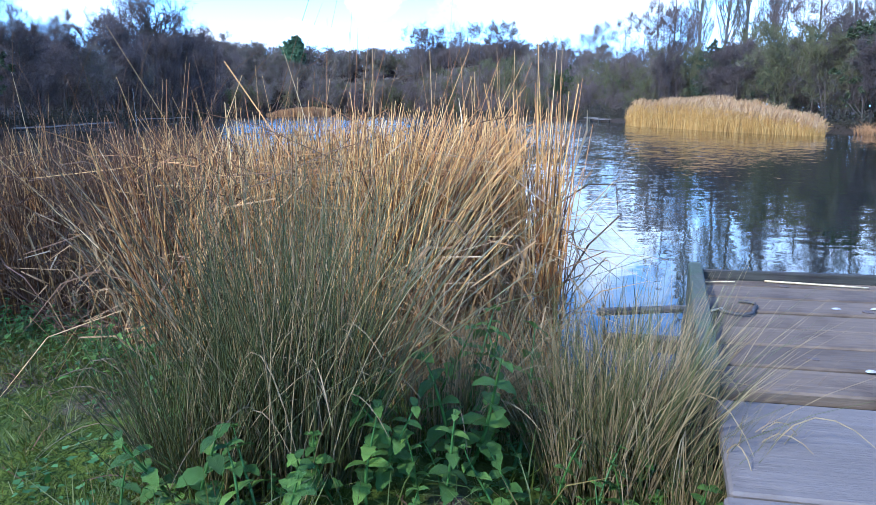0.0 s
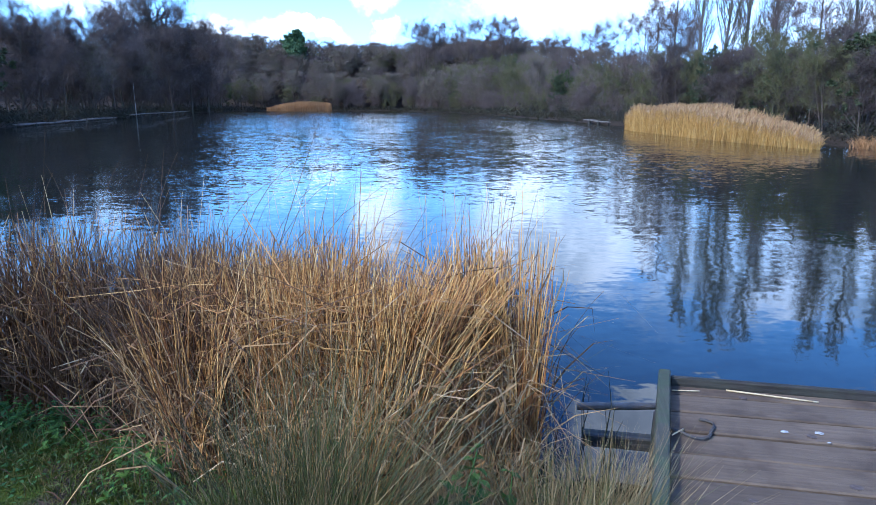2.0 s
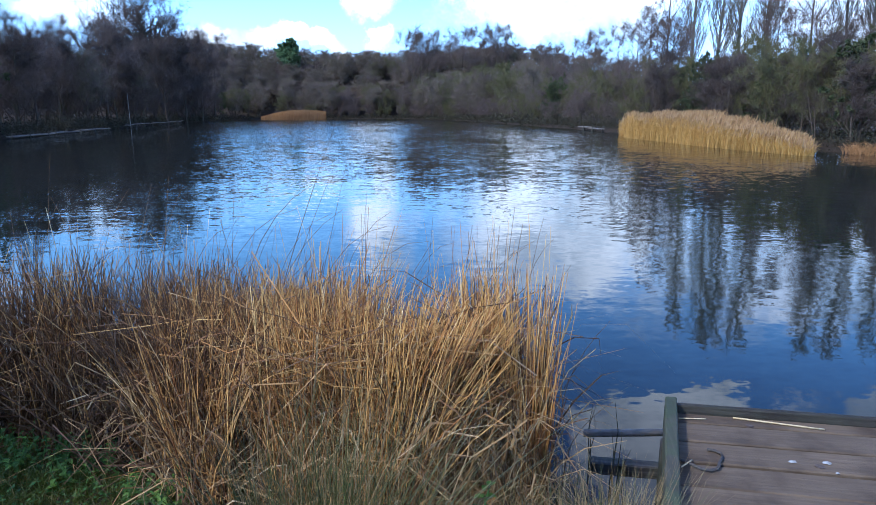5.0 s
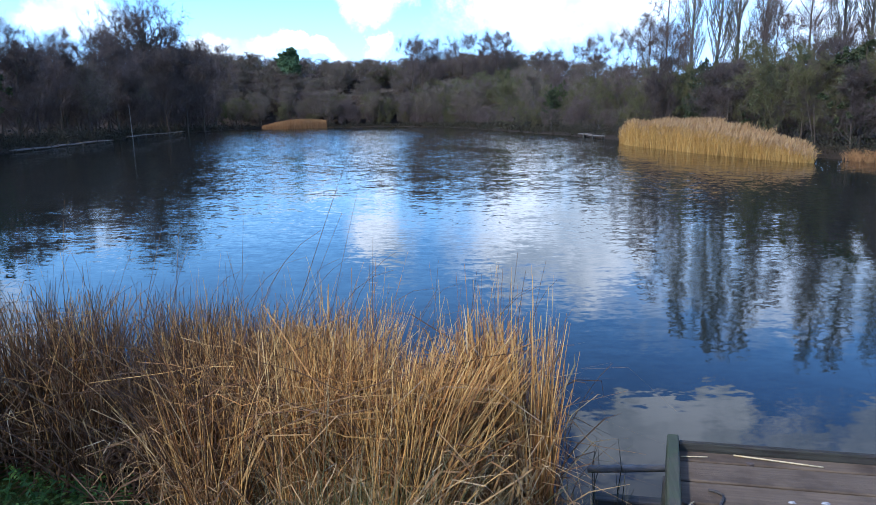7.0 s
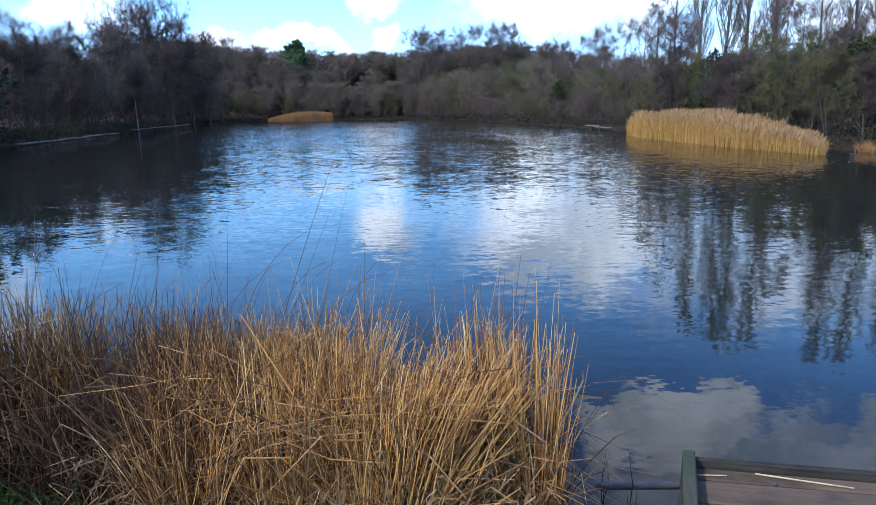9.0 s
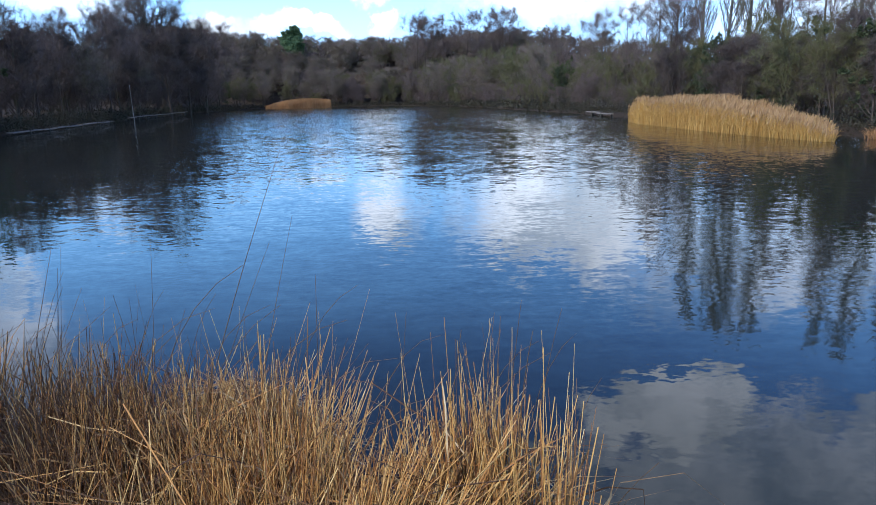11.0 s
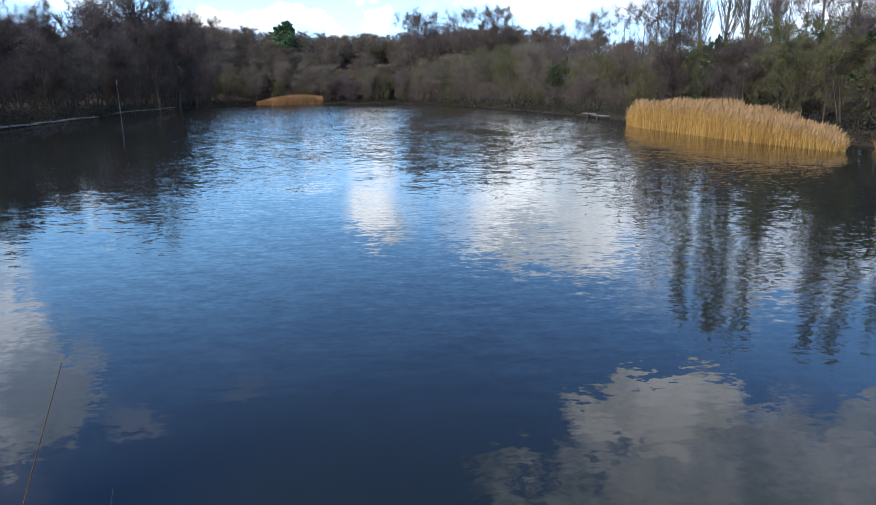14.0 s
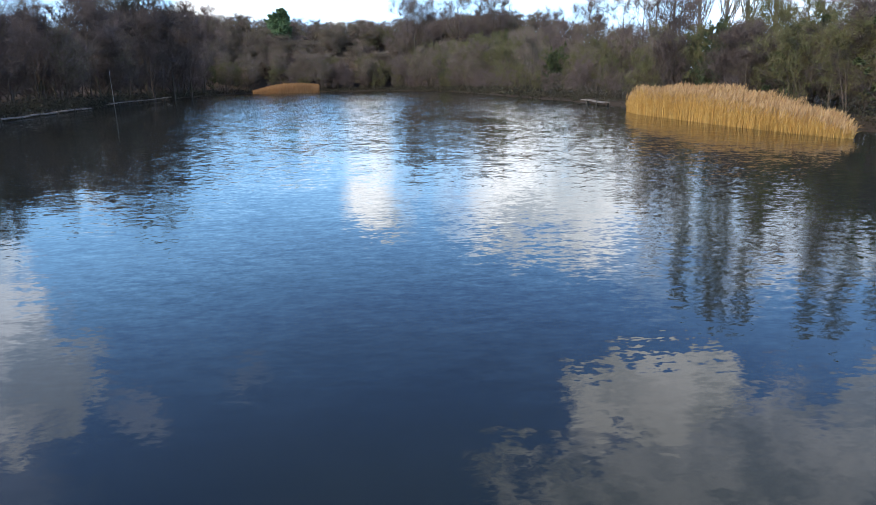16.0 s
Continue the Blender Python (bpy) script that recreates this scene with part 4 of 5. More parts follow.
def build_platform():
    ob = thing("fishing_platform", PM, "weathered grey timber fishing platform with raised edges over the water", "platform")
    rng = random.Random(5)
    for i in range(7):
        acc = Acc()
        y1, y0 = (-0.034, -0.125) if i == 0 else (-0.125 - (i - 1) * BOARD, -0.125 - i * BOARD)
        acc.box((0.0, y0 - y1 + 0.009, -0.035), (DECK_W - 0.06, -0.003, 0.0), None, 0.005)
        p = part("board", askew(acc), DECK, ob)
        p.matrix_basis = Matrix.Translation((0.052 + SKEW * y1, y1, DECK_Z + rng.uniform(-0.003, 0.003))) @ Matrix.Rotation(rng.uniform(-0.002, 0.002), 4, "Z")
    acc = Acc()
    acc.box((0.0, -1.098, DECK_Z - 0.10), (0.05, 0.0, DECK_Z + 0.06), None, 0.006)
    part("side_edge", askew(acc), TRIM, ob, "side edge board green with algae")
    acc = Acc()
    acc.box((DECK_W, -1.098, DECK_Z - 0.10), (DECK_W + 0.05, 0.0, DECK_Z + 0.06), None, 0.006)
    part("side_edge", askew(acc), TRIM, ob, "side edge board green with algae")
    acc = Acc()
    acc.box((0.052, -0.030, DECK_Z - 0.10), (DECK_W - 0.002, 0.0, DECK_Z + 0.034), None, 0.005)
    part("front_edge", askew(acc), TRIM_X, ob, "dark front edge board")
    for y in (-0.12, -0.60, -1.04):
        acc = Acc()
        acc.box((0.06, y - 0.05, DECK_Z - 0.19), (DECK_W - 0.01, y + 0.05, DECK_Z - 0.04), None, 0.006)
        part("beam", askew(acc), BEAM, ob)
    for x in (0.04, DECK_W - 0.04):
        for y in (-0.10, -0.60, -1.03):
            acc = Acc()
            acc.tube([Vector((x, y, -0.9)), Vector((x, y, DECK_Z - 0.17)), Vector((x, y, DECK_Z - 0.105))], [0.055, 0.052, 0.05], 8, True)
            part("support_post", askew(acc), BEAM, ob, "", True)
    # walkway boards that lead from the bank on to the platform
    for i in range(5):
        acc = Acc()
        acc.box((0.0, -0.40 + 0.004, -0.035), (DECK_W - 0.12, -0.002, 0.0), None, 0.006)
        p = part("walkway_board", askew(acc), WALKWAY, ob)
        p.matrix_basis = Matrix.Translation((SKEW * (-1.118 - i * 0.40) + 0.04 + rng.uniform(-0.01, 0.01), -1.118 - i * 0.40, DECK_Z - 0.012 + rng.uniform(-0.003, 0.003)))
    for x in (0.12, DECK_W - 0.25):
        acc = Acc()
        acc.box((x, -3.15, DECK_Z - 0.17), (x + 0.08, -1.11, DECK_Z - 0.055), None, 0.005)
        part("bearer", askew(acc), BEAM, ob)
    # knots in the boards
    for x, y, r in ((0.34, -0.11, 0.012), (0.55, -0.40, 0.014), (0.62, -0.72, 0.016), (0.30, -0.86, 0.012), (0.80, -0.52, 0.010), (0.95, -0.23, 0.012), (0.52, -0.98, 0.014)):
        acc = Acc()
        ring = [Vector((math.cos(q) * r * 1.3, math.sin(q) * r, 0)) for q in np.linspace(0, 2 * math.pi, 9)[:-1]]
        acc.v += ring + [v + Vector((0, 0, -0.02)) for v in ring]
        acc.f.append(tuple(range(8)))
        acc.f += [(k, 8 + k, 8 + (k + 1) % 8, (k + 1) % 8) for k in range(8)]
        p = part("knot", acc, KNOT, ob)
        p.matrix_basis = Matrix.Translation((x + SKEW * y, y, DECK_Z + 0.0045))


build_platform()


def rod(name, a, b, r, material, label, category, sag=0.0, sides=8, group=""):
    a, b = Vector(a), Vector(b)
    pts = [a.lerp(b, k) - a + Vector((0, 0, -sag * math.sin(math.pi * k))) for k in (0, 0.25, 0.5, 0.75, 1.0)]
    acc = Acc()
    acc.tube(pts, [r, r * 1.03, r, r * 0.97, r * 0.9], sides, True)
    ob = part(name, acc, material, None, "", True)
    ob.matrix_basis = Matrix.Translation(a)
    return tagged(ob, label, category, group)


rod("rail", (0.70, 2.86, 0.21), (1.06, 2.80, 0.24), 0.018, POLE, "grey round rail beside the platform", "rail", 0, 8, "rails beside the platform")


def cross_beam(x, y, ln, label):
    acc = Acc()
    acc.box((0, -0.03, -0.03), (ln, 0.03, 0.03), None, 0.006)
    ob = part("cross_beam", acc, BEAM)
    ob.matrix_basis = Matrix.Translation((x, y, 0.13)) @ Matrix.Rotation(radians(-11), 4, "Z")
    tagged(ob, label, "beam", "beams beside the platform")


cross_beam(0.70, 2.72, 0.36, "dark wet timber beam just above the water")
cross_beam(0.60, 2.15, 0.36, "dark wet timber beam just above the water")


def on_deck(x, y, dz=0.0):
    return PM @ Vector((x + SKEW * y, y, DECK_Z + dz))


def build_deck_litter():
    acc = Acc()
    pts = []
    for k in range(15):
        q = 0.9 - k / 14 * 4.3
        r = 0.075 + 0.012 * math.sin(k)
        pts.append(Vector((math.cos(q) * r * 1.1, math.sin(q) * r, 0.008)))
    acc.tube(pts, [0.006] * 15, 6, True)
    ob = part("rope", acc, ROPE, None, "", True)
    ob.matrix_basis = Matrix.Translation(on_deck(0.13, -0.42))
    tagged(ob, "loop of dark rope lying on the boards", "rope")
    a, b = on_deck(0.28, -0.055, 0.006), on_deck(0.63, -0.10, 0.006)
    rod("dry_stalk", a, b, 0.004, STRAW, "dry straw stalk lying on the platform", "stalk", 0, 5)
    a, b = on_deck(0.06, -0.10, 0.006), on_deck(0.17, -0.09, 0.008)
    rod("dry_stalk", a, b, 0.003, STRAW, "short dry straw stalk on the platform", "stalk", 0, 5)
    a, b = on_deck(0.06, -0.52, 0.02), on_deck(0.10, -0.44, 0.006)
    rod("dry_stalk", a, b, 0.003, STRAW, "short dry straw stalk on the platform", "stalk", 0, 5)
    rng = random.Random(9)
    for x, y, r in ((0.58, -0.37, 0.015), (0.46, -0.385, 0.013), (0.42, -0.93, 0.013), (0.60, -0.44, 0.006)):
        acc = Acc()
        n = 12
        ring = [Vector((math.cos(2 * math.pi * k / n) * r * rng.uniform(0.8, 1.5), math.sin(2 * math.pi * k / n) * r * rng.uniform(0.6, 1.0), 0)) for k in range(n)]
        inner = [v * 0.45 + Vector((0, 0, 0.003)) for v in ring]
        acc.v += ring + inner
        acc.f += [(k, (k + 1) % n, n + (k + 1) % n, n + k) for k in range(n)]
        acc.f.append(tuple(range(n, 2 * n)))
        ob = part("bird_dropping", acc, DROPPING)
        ob.matrix_basis = Matrix.Translation(on_deck(x, y, 0.005))
        tagged(ob, "white bird dropping dried on the boards", "dropping", "droppings on the platform")


build_deck_litter()


# ---- near reeds ----
def front_edge(x):
    """Nearest line of the reed stand."""
    return 2.28 + 0.08 * math.sin(x * 3.0) + min(0.85, max(0.0, -x - 0.85) * 0.62)


def back_edge(x):
    return 2.66 + max(0.0, min(1.0, (-0.25 - x) / 0.5)) * 0.75 + max(0.0, -x - 1.6) * 0.25


def reed_height(x, y):
    h = 1.10 + 0.15 * noise.noise(Vector((x * 1.7, y * 1.7, 5.0)))
    h -= 0.07 * min(1.0, max(0.0, (-0.6 - x) / 0.5))
    d = math.hypot((x + 0.62) / 0.38, (y - 3.25) / 0.35)
    if d < 1:
        h -= 0.16 * (1 - d)
    return h


def stem_points(base, h, lean, bend, n=5):
    return [base + Vector((lean.x * k + bend.x * k * k, lean.y * k + bend.y * k * k, h * k * (1 - 0.12 * k * k * min(1.0, bend.length * 2)))) for k in np.linspace(0, 1, n)]


def broken(rng, base, h, lean):
    """A stem snapped part of the way up, its top hanging over to one side."""
    k = rng.uniform(0.45, 0.85)
    knee = base + Vector((lean.x * h * k, lean.y * h * k, h * k))
    q = rng.uniform(0, 2 * math.pi)
    d = Vector((math.cos(q), 0.6 * math.sin(q), rng.uniform(-0.9, 0.35))).normalized() * (1 - k) * h * rng.uniform(0.8, 1.3)
    d.y = abs(d.y)
    if (knee + d).x > 0.42:
        d.x = -abs(d.x)
    return [base, base.lerp(knee, 0.5) + unit(rng) * 0.008, knee, knee + d * 0.5 + Vector((0, 0, 0.01)), knee + d]


def build_reeds():
    rng = random.Random(31)
    stems, leaves, grey = Acc(), Acc(), Acc()
    count = 0
    while count < 9400:
        x = rng.uniform(-4.6, 0.44) if rng.random() < 0.66 else rng.uniform(-1.3, 0.44)
        f, b = front_edge(x), back_edge(x)
        y = f + (b - f) * rng.random()
        if noise.noise(Vector((x * 4.0, y * 4.0, 1.0))) < -0.06:
            continue
        if x > 0.36 and rng.random() < (x - 0.36) * 8:
            continue
        count += 1
        z = max(ground_z(x, y), -0.25) if count % 3 == 0 else (0.02 if y > 2.8 else 0.08)
        tall = reed_height(x, y) * (1 + 0.10 * noise.noise(Vector((x * 5.0, y * 5.0, 9.0))))
        thin = 1.0
        if rng.random() < 0.09:
            tall *= rng.uniform(1.05, 1.30)
            thin = 0.6
        top = tall * (1 - 0.48 * rng.random() ** 1.9)
        h = top - z
        # tufts sway together, single stems stray from them
        sway = Vector((noise.noise(Vector((x * 2.6, y * 2.6, 21.0))), noise.noise(Vector((x * 2.6, y * 2.6, 27.0))), 0)) * 0.26
        lean = sway * 0.8 + Vector((rng.gauss(0.03, 0.08), rng.gauss(-0.01, 0.08), 0))
        if rng.random() < (0.12 if x < 0.2 else 0.06):
            lean = Vector((rng.gauss(0.05, 0.36), rng.gauss(0, 0.20), 0))
        if x > 0.05:
            lean = Vector((min(lean.x, 0.02 + 0.06 * rng.random()), lean.y, 0))
        lean.x = min(lean.x, (0.44 - x) / max(h, 0.3) * rng.uniform(0.5, 1.0) + 0.02)
        bend = Vector((rng.gauss(0.02 if x < 0.1 else -0.02, 0.13 if x < 0.1 else 0.05), rng.gauss(0, 0.10), 0))
        base = Vector((x, y, z - 0.03))
        if rng.random() < 0.12 and x < 0.30:
            pts = broken(rng, base, h, lean)
            thin *= 0.7
        else:
            pts = stem_points(base, h, lean * h, bend * min(1.0, 1.3 - 0.25 * tall))
        r = rng.uniform(0.0016, 0.0042) * thin
        # more dark stems and leaves to the left: shade there is put into colour
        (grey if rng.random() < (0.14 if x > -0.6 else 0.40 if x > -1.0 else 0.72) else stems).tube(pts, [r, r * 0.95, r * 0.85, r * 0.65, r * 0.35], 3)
        for j in range(2):
            if rng.random() < 0.45 and thin == 1.0:
                k = rng.uniform(0.05, 0.7)
                i = min(int(k * 4), 3)
                c = pts[i].lerp(pts[i + 1], k * 4 - i)
                t = Vector((rng.gauss(0.05, 0.3), rng.gauss(0, 0.3), rng.uniform(0.5, 1.1))).normalized()
                ln = rng.uniform(0.25, 0.6)
                droop = Vector((rng.gauss(0, 0.3), rng.gauss(0, 0.25), -rng.uniform(0.1, 1.1))) * ln
                q = [c, c + t * ln * 0.4, c + t * ln * 0.75 + droop * 0.35, c + t * ln + droop]
                q[-1].z = min(q[-1].z, tall * 1.03)
                w = rng.uniform(0.003, 0.0075)
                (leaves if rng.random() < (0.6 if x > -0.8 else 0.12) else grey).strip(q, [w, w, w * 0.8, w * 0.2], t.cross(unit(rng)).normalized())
    # snapped stems that lie across the stand, caught at all heights
    for i in range(850):
        x = rng.uniform(-3.6, 0.42)
        f, b = front_edge(x), back_edge(x)
        y = f - 0.05 + (b - f) * rng.random() ** 1.5
        z = reed_height(x, y) * rng.uniform(0.22, 0.88)
        if x < -1.2 and i % 3:
            continue
        q = rng.choice((0, math.pi)) + rng.gauss(0.0, 0.75)
        d = Vector((math.cos(q), 0.5 * math.sin(q), rng.gauss(0, 0.42))).normalized() * rng.uniform(0.15, 0.62)
        c = Vector((x, y, z))
        if max((c + d * 0.5).x, (c - d * 0.5).x) > 0.44:
            continue
        r = rng.uniform(0.0011, 0.0024)
        k = Vector((0, 0, rng.uniform(-0.05, 0.03)))
        (stems if rng.random() < (0.7 if x > -0.9 else 0.3) else grey).tube([c - d * 0.5, c + k, c + d * 0.5], [r, r, r * 0.5], 3)
    # pale bent ribbons of dead leaf along the front
    for i in range(560):
        x = rng.uniform(-1.5, 0.40) if i % 2 else rng.uniform(-0.6, 0.36)
        y = front_edge(x) + rng.gauss(-0.02, 0.10)
        b = Vector((x, y, 0.08 + 0.5 * rng.random()))
        d = Vector((rng.gauss(0.04, 0.30), rng.gauss(-0.05, 0.15), rng.uniform(0.4, 1.0))).normalized() * rng.uniform(0.15, 0.42)
        e = b + d * 0.9 + Vector((rng.gauss(0, 0.14), rng.gauss(-0.03, 0.08), -rng.random() * 0.30))
        w = rng.uniform(0.0025, 0.007) if i % 6 else rng.uniform(0.007, 0.011)
        leaves.strip([b, b + d * 0.45, b + d * 0.75 + (e - b - d) * 0.25, e], [w * 0.8, w, w * 0.9, w * 0.2], d.cross(unit(rng)).normalized())
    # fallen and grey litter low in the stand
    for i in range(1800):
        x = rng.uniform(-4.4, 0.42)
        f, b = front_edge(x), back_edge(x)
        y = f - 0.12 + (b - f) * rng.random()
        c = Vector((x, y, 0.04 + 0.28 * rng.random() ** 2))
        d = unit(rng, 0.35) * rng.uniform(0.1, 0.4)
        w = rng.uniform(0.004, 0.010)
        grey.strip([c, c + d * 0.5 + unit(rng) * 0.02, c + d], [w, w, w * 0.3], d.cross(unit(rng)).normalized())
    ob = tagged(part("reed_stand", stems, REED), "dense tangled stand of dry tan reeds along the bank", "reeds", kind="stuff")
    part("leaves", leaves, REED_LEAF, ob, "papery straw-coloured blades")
    part("litter", grey, REED_GREY, ob, "grey-brown broken reed litter and stems darkened for shade on the left")


build_reeds()


def build_thatch():
    """Mound of bent-over straw at the water side of the stand."""
    rng = random.Random(33)
    acc = Acc()
    for i in range(1500):
        q, r = rng.uniform(0, 2 * math.pi), math.sqrt(rng.random())
        x, y = -0.72 + 0.40 * r * math.cos(q), 3.30 + 0.28 * r * math.sin(q)
        z = 0.45 + 0.32 * (1 - r * r) * rng.uniform(0.7, 1.05)
        d = Vector((rng.gauss(0.35, 0.5), rng.gauss(0.15, 0.4), rng.gauss(-0.10, 0.22))).normalized() * rng.uniform(0.15, 0.4)
        c = Vector((x, y, z))
        w = rng.uniform(0.004, 0.008)
        acc.strip([c - d * 0.5, c + Vector((0, 0, 0.03)), c + d * 0.5 + Vector((0, 0, -0.05))], [w * 0.5, w, w * 0.4], d.cross(Vector((0, 0, 1)) + unit(rng) * 0.5).normalized())
    tagged(part("reed_thatch", acc, REED_LEAF), "flattened mound of bent straw among the reeds", "reeds", kind="stuff")


build_thatch()


def tall_stalk(x, y, h, out, arch, seed):
    """A single stalk that stands out above the stand; arch bows its tip over."""
    rng = random.Random(seed)
    acc = Acc()
    pts = []
    for k in np.linspace(0, 1, 12):
        bow = max(0.0, k - 0.55) / 0.45
        side = 0.35 * k + 0.65 * bow ** 1.5 if arch > 0.03 else 0.75 * k + 0.25 * k * k
        pts.append(Vector((out[0] * side, out[1] * side, h * k - arch * bow ** 2.4)))
    r = rng.uniform(0.0020, 0.0032)
    acc.tube(pts, [r * (1 - 0.78 * k / 11) for k in range(12)], 4)
    ob = part("reed_stalk", acc, REED_GREY, None, "", True)
    z = max(ground_z(x, y), -0.2)
    ob.matrix_basis = Matrix.Translation((x, y, z - 0.02))
    tagged(ob, "single tall dry reed stalk with an arching tip" if arch > 0.05 else "single tall straight dry reed stalk", "reed stalk", "tall reed stalks")


STALKS = [(-0.95, 2.90, 1.74, (0.58, 0.0), 0.0), (-0.70, 2.95, 1.56, (0.34, 0.0), 0.0), (-0.95, 2.95, 1.58, (0.42, 0.0), 0.20), (-0.80, 2.90, 1.50, (0.36, 0.0), 0.24), (-0.95, 2.88, 1.46, (0.53, 0.0), 0.0), (-0.34, 2.90, 1.38, (0.05, 0.0), 0.0),
          (-0.62, 2.86, 1.46, (0.42, 0.05), 0.26), (0.38, 2.85, 1.36, (0.10, 0.0), 0.06), (0.34, 2.90, 1.40, (0.20, 0.0), 0.20), (-0.78, 2.80, 1.44, (0.40, 0.0), 0.16),
          (-1.45, 3.2, 1.42, (0.18, 0.02), 0.0), (-1.30, 2.9, 1.45, (0.22, 0.0), 0.10), (-1.22, 3.0, 1.42, (0.30, 0.0), 0.24), (-0.98, 2.7, 1.50, (0.42, 0.05), 0.26),
          (-0.10, 2.75, 1.30, (0.10, 0.0), 0.0), (0.02, 2.70, 1.26, (0.14, 0.0), 0.0), (-0.42, 2.60, 1.46, (0.40, 0.02), 0.30), (0.22, 2.75, 1.34, (0.12, 0.0), 0.0),
          (-0.25, 2.5, 1.34, (0.34, 0.0), 0.24), (0.05, 2.6, 1.42, (0.36, 0.05), 0.22), (0.30, 2.65, 1.40, (0.06, 0.0), 0.12), (0.42, 2.7, 1.24, (0.16, 0.03), 0.14),
          (0.46, 2.6, 0.80, (0.20, 0.05), 0.06), (0.50, 2.5, 0.62, (0.22, 0.0), 0.05), (0.52, 2.7, 0.95, (0.20, -0.1), 0.05), (-2.0, 3.2, 1.40, (0.2, 0.0), 0.12), (-1.75, 3.3, 1.46, (-0.15, 0.0), 0.14),
          (-1.10, 3.3, 1.42, (0.12, 0.0), 0.0), (-1.20, 3.4, 1.36, (0.20, 0.0), 0.15), (-1.05, 3.5, 1.30, (0.22, 0.0), 0.12), (-0.55, 3.30, 1.46, (0.34, 0.0), 0.20), (-0.20, 3.00, 1.40, (0.30, 0.0), 0.26),
          (-1.60, 3.0, 1.50, (0.24, 0.0), 0.16), (-1.85, 3.1, 1.56, (0.10, 0.0), 0.05), (0.15, 2.95, 1.36, (0.28, 0.02), 0.22)]
for i, (x, y, h, out, arch) in enumerate(STALKS):
    tall_stalk(x, y, h, out, arch, i)


# ---- rushes, nettles and grass of the bank ----
def rush_clump(x, y, n, h, spread, dry, seed, label):
    rng = random.Random(seed)
    green, straw = Acc(), Acc()
    for i in range(n):
        q, r = rng.uniform(0, 2 * math.pi), math.sqrt(rng.random())
        b = Vector((r * math.cos(q), r * math.sin(q) * 0.7, 0)) * spread * 0.45
        out = Vector((math.cos(q), math.sin(q), 0)) * r * rng.uniform(0.2, 1.0) * 0.25 + Vector((rng.gauss(0.015, 0.06), rng.gauss(0, 0.06), 0))
        ln = h * rng.uniform(0.55, 1.08)
        bend = out * rng.uniform(0.0, 1.6) + Vector((rng.gauss(0.02, 0.14), rng.gauss(0, 0.12), 0))
        pts = stem_points(b + Vector((0, 0, -0.02)), ln, out * ln, bend * ln, 6)
        rad = rng.uniform(0.0008, 0.0015)
        (straw if rng.random() < dry else green).tube(pts, [rad * k for k in (1.0, 1.0, 0.9, 0.75, 0.5, 0.15)], 3)
    for i in range(int(n * 0.03)):
        q = rng.uniform(0, 2 * math.pi)
        d = Vector((math.cos(q), math.sin(q) * 0.8, 0))
        rise, far, drop = rng.uniform(0.16, 0.38), rng.uniform(0.15, 0.34), rng.uniform(0.1, 0.8)
        pts = [d * (0.05 + far * k) + Vector((0, 0, rise * (1 - (1 - min(1.0, k / 0.6)) ** 2 - drop * max(0.0, k - 0.6) ** 2 / 0.16 * 0.7))) for k in np.linspace(0, 1, 10)]
        straw.tube(pts, [0.0013] * 8 + [0.0009, 0.0005], 3)
    ob = thing("rush_clump", Matrix.Translation((x, y, ground_z(x, y))), label, "rushes", "rush clumps on the bank")
    tagged(part("green_growth", green, RUSH, ob), kind="stuff")
    tagged(part("dead_growth", straw, RUSH_DRY, ob, "straw-coloured dead rush stems"), kind="stuff")


rush_clump(-0.30, 1.54, 820, 0.76, 0.34, 0.24, 41, "large tuft of grey-green rushes with a few dead stems")
rush_clump(-0.48, 1.46, 380, 0.50, 0.26, 0.16, 42, "spreading tuft of grey-green rushes on the grass")
rush_clump(0.42, 1.64, 820, 0.60, 0.32, 0.40, 43, "tuft of half-dead rushes beside the platform")
rush_clump(0.58, 1.98, 640, 0.50, 0.28, 0.86, 44, "tuft of straw-coloured rushes at the water's edge")
rush_clump(0.16, 2.00, 520, 0.36, 0.40, 0.85, 45, "low tuft of bent straw rushes at the foot of the reeds")
rush_clump(0.02, 1.72, 160, 0.40, 0.26, 0.45, 46, "thin tuft of mixed green and straw rushes")
rush_clump(0.56, 1.52, 320, 0.40, 0.22, 0.35, 47, "small tuft of rushes against the platform")


def leaf_mesh():
    """A toothed, folded nettle leaf 1 long."""
    acc = Acc()
    n = 7
    for i in range(n):
        k = i / (n - 1)
        w = 0.36 * math.sin(math.pi * min(1, k * 0.86 + 0.14)) ** 0.8 * (1 if i % 2 else 0.82) if i < n - 1 else 0.0
        z = 0.10 * math.sin(math.pi * k) - 0.22 * k * k
        acc.v += [Vector((k, -w, z + 0.07 * (w > 0))), Vector((k, 0, z)), Vector((k, w, z + 0.07 * (w > 0)))]
    for i in range(n - 1):
        a = 3 * i
        acc.f += [(a, a + 3, a + 4, a + 1), (a + 1, a + 4, a + 5, a + 2)]
    return acc.mesh("leaf", LEAF, True)


LEAF_MESH = leaf_mesh()


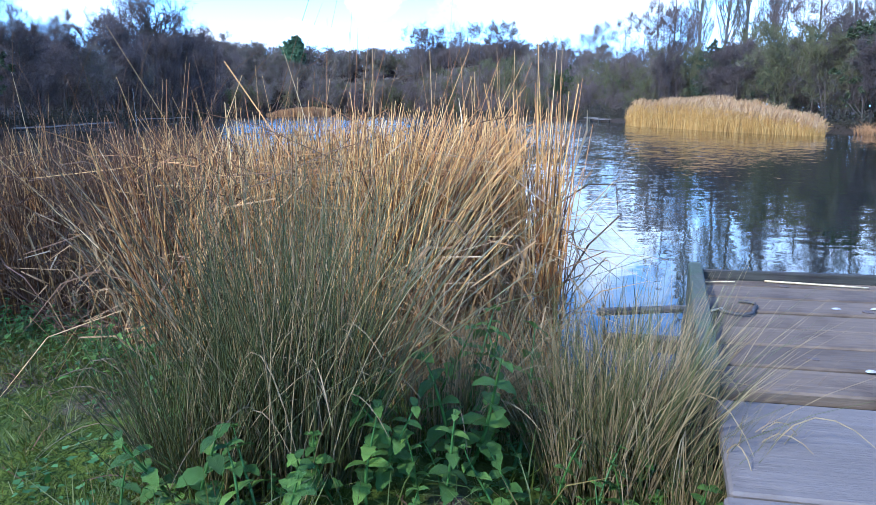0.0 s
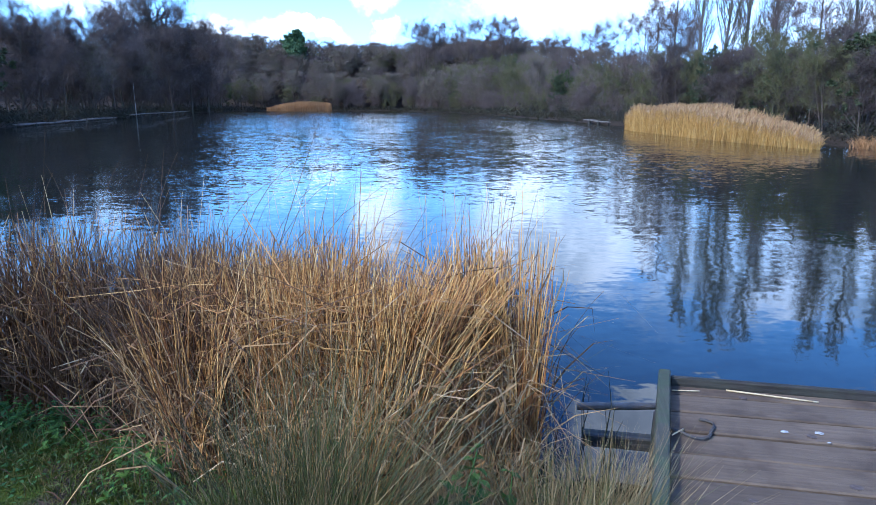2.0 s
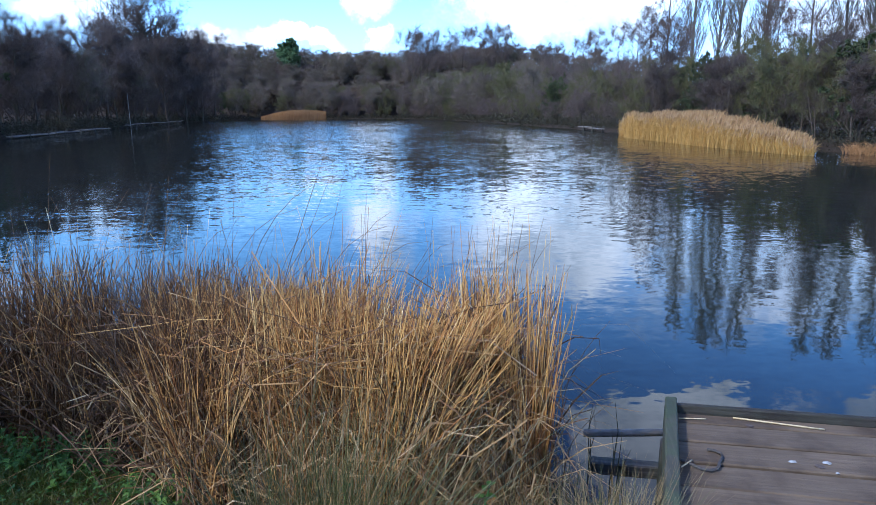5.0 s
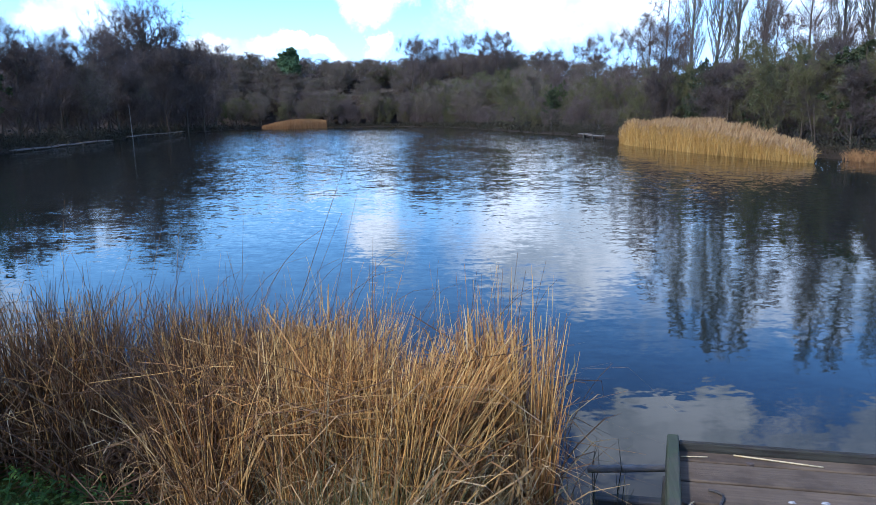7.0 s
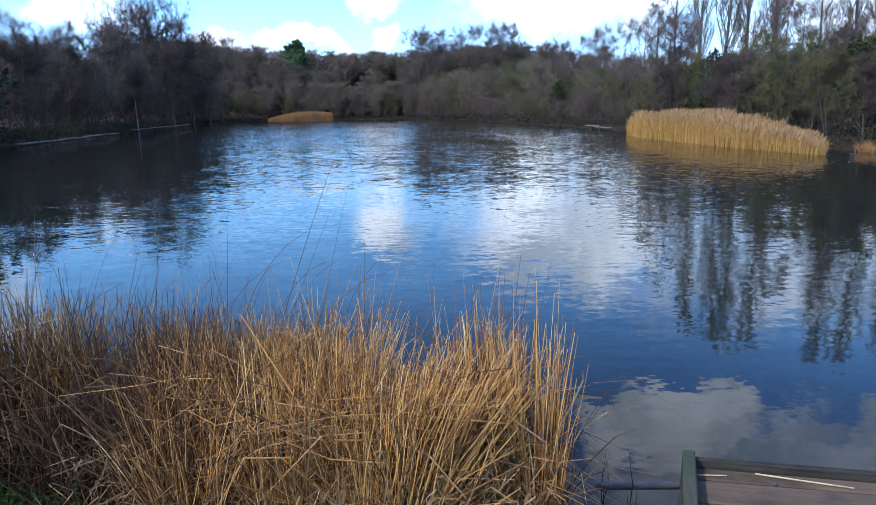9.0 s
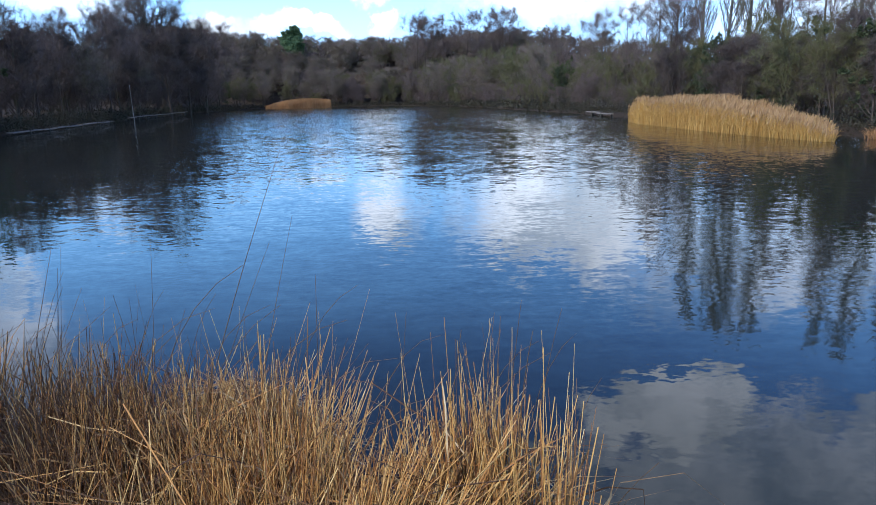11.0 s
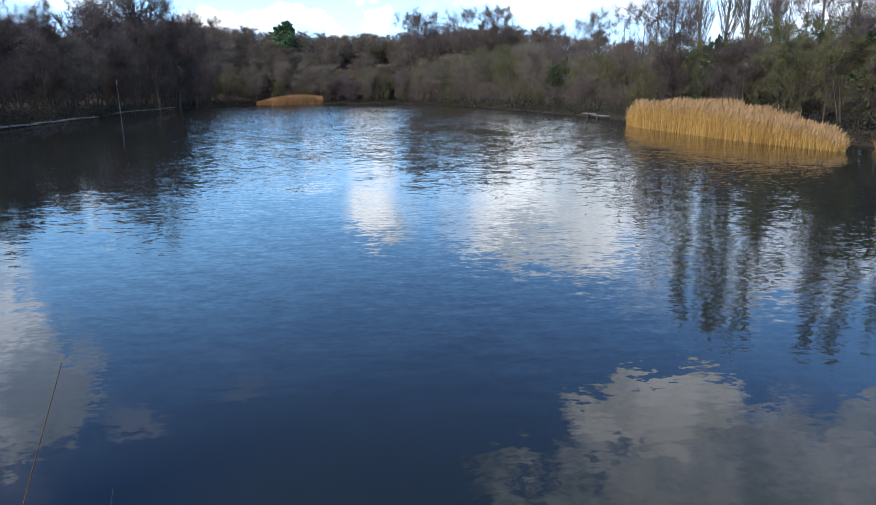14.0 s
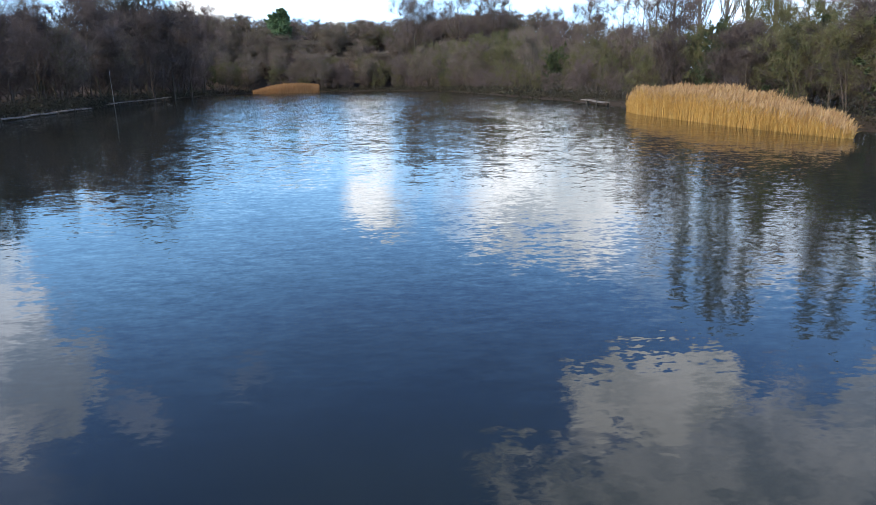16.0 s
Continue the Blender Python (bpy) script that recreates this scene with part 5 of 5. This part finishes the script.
def nettle(variant):
    rng = random.Random(50 + variant)
    ob = thing("nettle_plant", Matrix.Identity(4), "leafy young green nettle growing on the bank", "nettle", "nettles on the bank")
    acc = Acc()
    h = 0.26
    pts = [Vector((0.02 * math.sin(k * 3 + variant), 0.02 * math.cos(k * 2), h * k)) for k in np.linspace(0, 1, 6)]
    acc.tube(pts, [0.004, 0.004, 0.0035, 0.003, 0.0025, 0.001], 5)
    part("stem", acc, NETTLE, ob, "", True)
    turn = rng.uniform(0, 360)
    for level in range(5):
        k = 0.28 + 0.17 * level
        i = min(int(k * 5), 4)
        c = pts[i].lerp(pts[i + 1], min(k * 5 - i, 1))
        for s in range(2):
            p = part("leaf", LEAF_MESH, None, ob)
            size = (0.062 - 0.008 * level) * rng.uniform(0.85, 1.15)
            p.matrix_basis = Matrix.Translation(c) @ pose(0, 0, 0, rng.uniform(-15, 15), rng.uniform(-25, 10), turn + level * 90 + s * 180 + rng.uniform(-20, 20)) @ Matrix.Diagonal((size, size, size, 1))
    return ob


def plant_nettles():
    rng = random.Random(61)
    models = [nettle(0), nettle(1), nettle(2)]
    spots = [(-0.52, 1.40, 1.2), (-0.42, 1.34, 1.3), (-0.34, 1.30, 1.1), (-0.20, 1.44, 0.9), (-0.12, 1.42, 1.1), (-0.06, 1.50, 1.3), (0.00, 1.44, 1.1), (0.06, 1.58, 1.6),
             (0.10, 1.64, 1.7), (-0.02, 1.42, 0.8), (0.16, 1.46, 0.9), (0.24, 1.48, 1.0), (0.32, 1.42, 1.1), (0.38, 1.46, 1.0), (0.50, 1.44, 1.1), (0.54, 1.54, 1.2),
             (0.57, 1.66, 1.3), (0.60, 1.82, 1.3), (0.05, 1.86, 1.7), (0.13, 1.80, 1.9), (0.20, 1.90, 1.7), (-0.02, 1.78, 1.6), (0.16, 1.70, 1.8), (-0.30, 1.76, 1.7), (-0.56, 1.62, 1.6), (0.46, 1.50, 1.0), (0.12, 1.40, 0.9), (-0.26, 1.38, 1.0), (0.58, 1.46, 1.0)]
    for i in range(110):
        x = rng.uniform(-2.4, -0.90)
        spots.append((x, front_edge(x) - rng.uniform(-0.05, 0.42), rng.uniform(0.4, 0.85)))
    for i in range(40):
        spots.append((rng.uniform(-0.55, 0.60), rng.uniform(1.22, 1.80), rng.uniform(0.45, 1.15)))
    for i, (x, y, s) in enumerate(spots):
        s *= 0.80
        m = pose(x, y, ground_z(x, y) - 0.01, rng.uniform(-26, 26), rng.uniform(-26, 26), rng.uniform(0, 360)) @ Matrix.Diagonal((s, s, s, 1))
        if i < 3:
            models[i].matrix_basis = m
        else:
            q = models[i % 3]
            copy_thing(q, m @ Matrix.Diagonal((1 / q.scale[0], 1 / q.scale[1], 1 / q.scale[2], 1)))


plant_nettles()


def build_grass():
    rng = random.Random(71)
    acc = Acc()
    for i in range(42000):
        x, y = (rng.uniform(-2.2, -0.4), rng.uniform(1.05, 2.5)) if i % 2 else (rng.uniform(-3.0, 0.70), rng.uniform(1.0, 2.9))
        bare = noise.noise(Vector((x * 1.6 + 3, y * 1.6, 2.0)))
        if bare > 0.14 and rng.random() < 0.85:
            continue
        z = 0.27 if shore_at(x, y) > 1.0 else ground_z(x, y)
        ln = rng.uniform(0.025, 0.075) * (2.1 if x > -0.65 else 1.0) * (1.0 + 1.3 * max(0.0, noise.noise(Vector((x * 6, y * 6, 4.0)))))
        d = Vector((rng.gauss(0, 0.5), rng.gauss(0, 0.5), 1)).normalized()
        b = Vector((x, y, z - 0.01))
        w = rng.uniform(0.002, 0.004)
        acc.strip([b, b + d * ln * 0.6, b + d * ln + Vector((d.x, d.y, -0.2)) * ln * 0.4], [w, w * 0.8, w * 0.15], d.cross(unit(rng)).normalized())
    tagged(part("grass", acc, GRASS), "short worn green grass on the bank", "grass", kind="stuff")
    clover = Acc()
    for i in range(5200):
        x, y = rng.uniform(-3.0, 0.6), rng.uniform(1.1, 2.7)
        if noise.noise(Vector((x * 2.3, y * 2.3, 8.0))) < 0.02:
            continue
        c = Vector((x, y, ground_z(x, y) + rng.uniform(0.005, 0.035)))
        t = unit(rng)
        t.z *= 0.25
        t.normalize()
        r = rng.uniform(0.005, 0.012)
        clover.quad(c, t * r, t.cross(Vector((0, 0, 1)) + unit(rng) * 0.3).normalized() * r * 0.8)
    tagged(part("ground_leaves", clover, NETTLE), "low creeping green leaves in the grass", "weeds", kind="stuff")
    dead = Acc()
    for i in range(260):
        x, y = rng.uniform(-3.0, 0.7), rng.uniform(0.4, 2.4)
        d = unit(rng)
        d.z = abs(d.z) * 0.15
        d = d.normalized() * rng.uniform(0.03, 0.16)
        c = Vector((x, y, ground_z(x, y) + 0.012))
        w = rng.uniform(0.002, 0.005)
        dead.strip([c, c + d * 0.5 + Vector((0, 0, 0.01)), c + d], [w, w, w * 0.4], d.cross(Vector((0, 0, 1))).normalized())
    tagged(part("dead_straw", dead, REED_GREY), "scattered dead straw on the grass", "straw", kind="stuff")


build_grass()


def build_shoots():
    """Thin dark shoots that stand in the water between reeds and platform."""
    rng = random.Random(81)
    for i in range(11):
        acc = Acc()
        x, y = rng.uniform(0.66, 0.95), rng.uniform(2.35, 3.05)
        h = rng.uniform(0.2, 0.42)
        pts = [Vector((rng.gauss(0, 0.008), rng.gauss(0, 0.008), 0)) * (k * 2) + Vector((0, 0, -0.1 + (h + 0.1) * k)) for k in (0, 0.35, 0.7, 1.0)]
        acc.tube(pts, [0.0026, 0.0024, 0.002, 0.0006], 4)
        ob = part("reed_shoot", acc, SHOOT, None, "", True)
        ob.matrix_basis = Matrix.Translation((x, y, 0))
        tagged(ob, "thin dark young shoot rising from the water", "shoot", "young shoots in the water")


build_shoots()
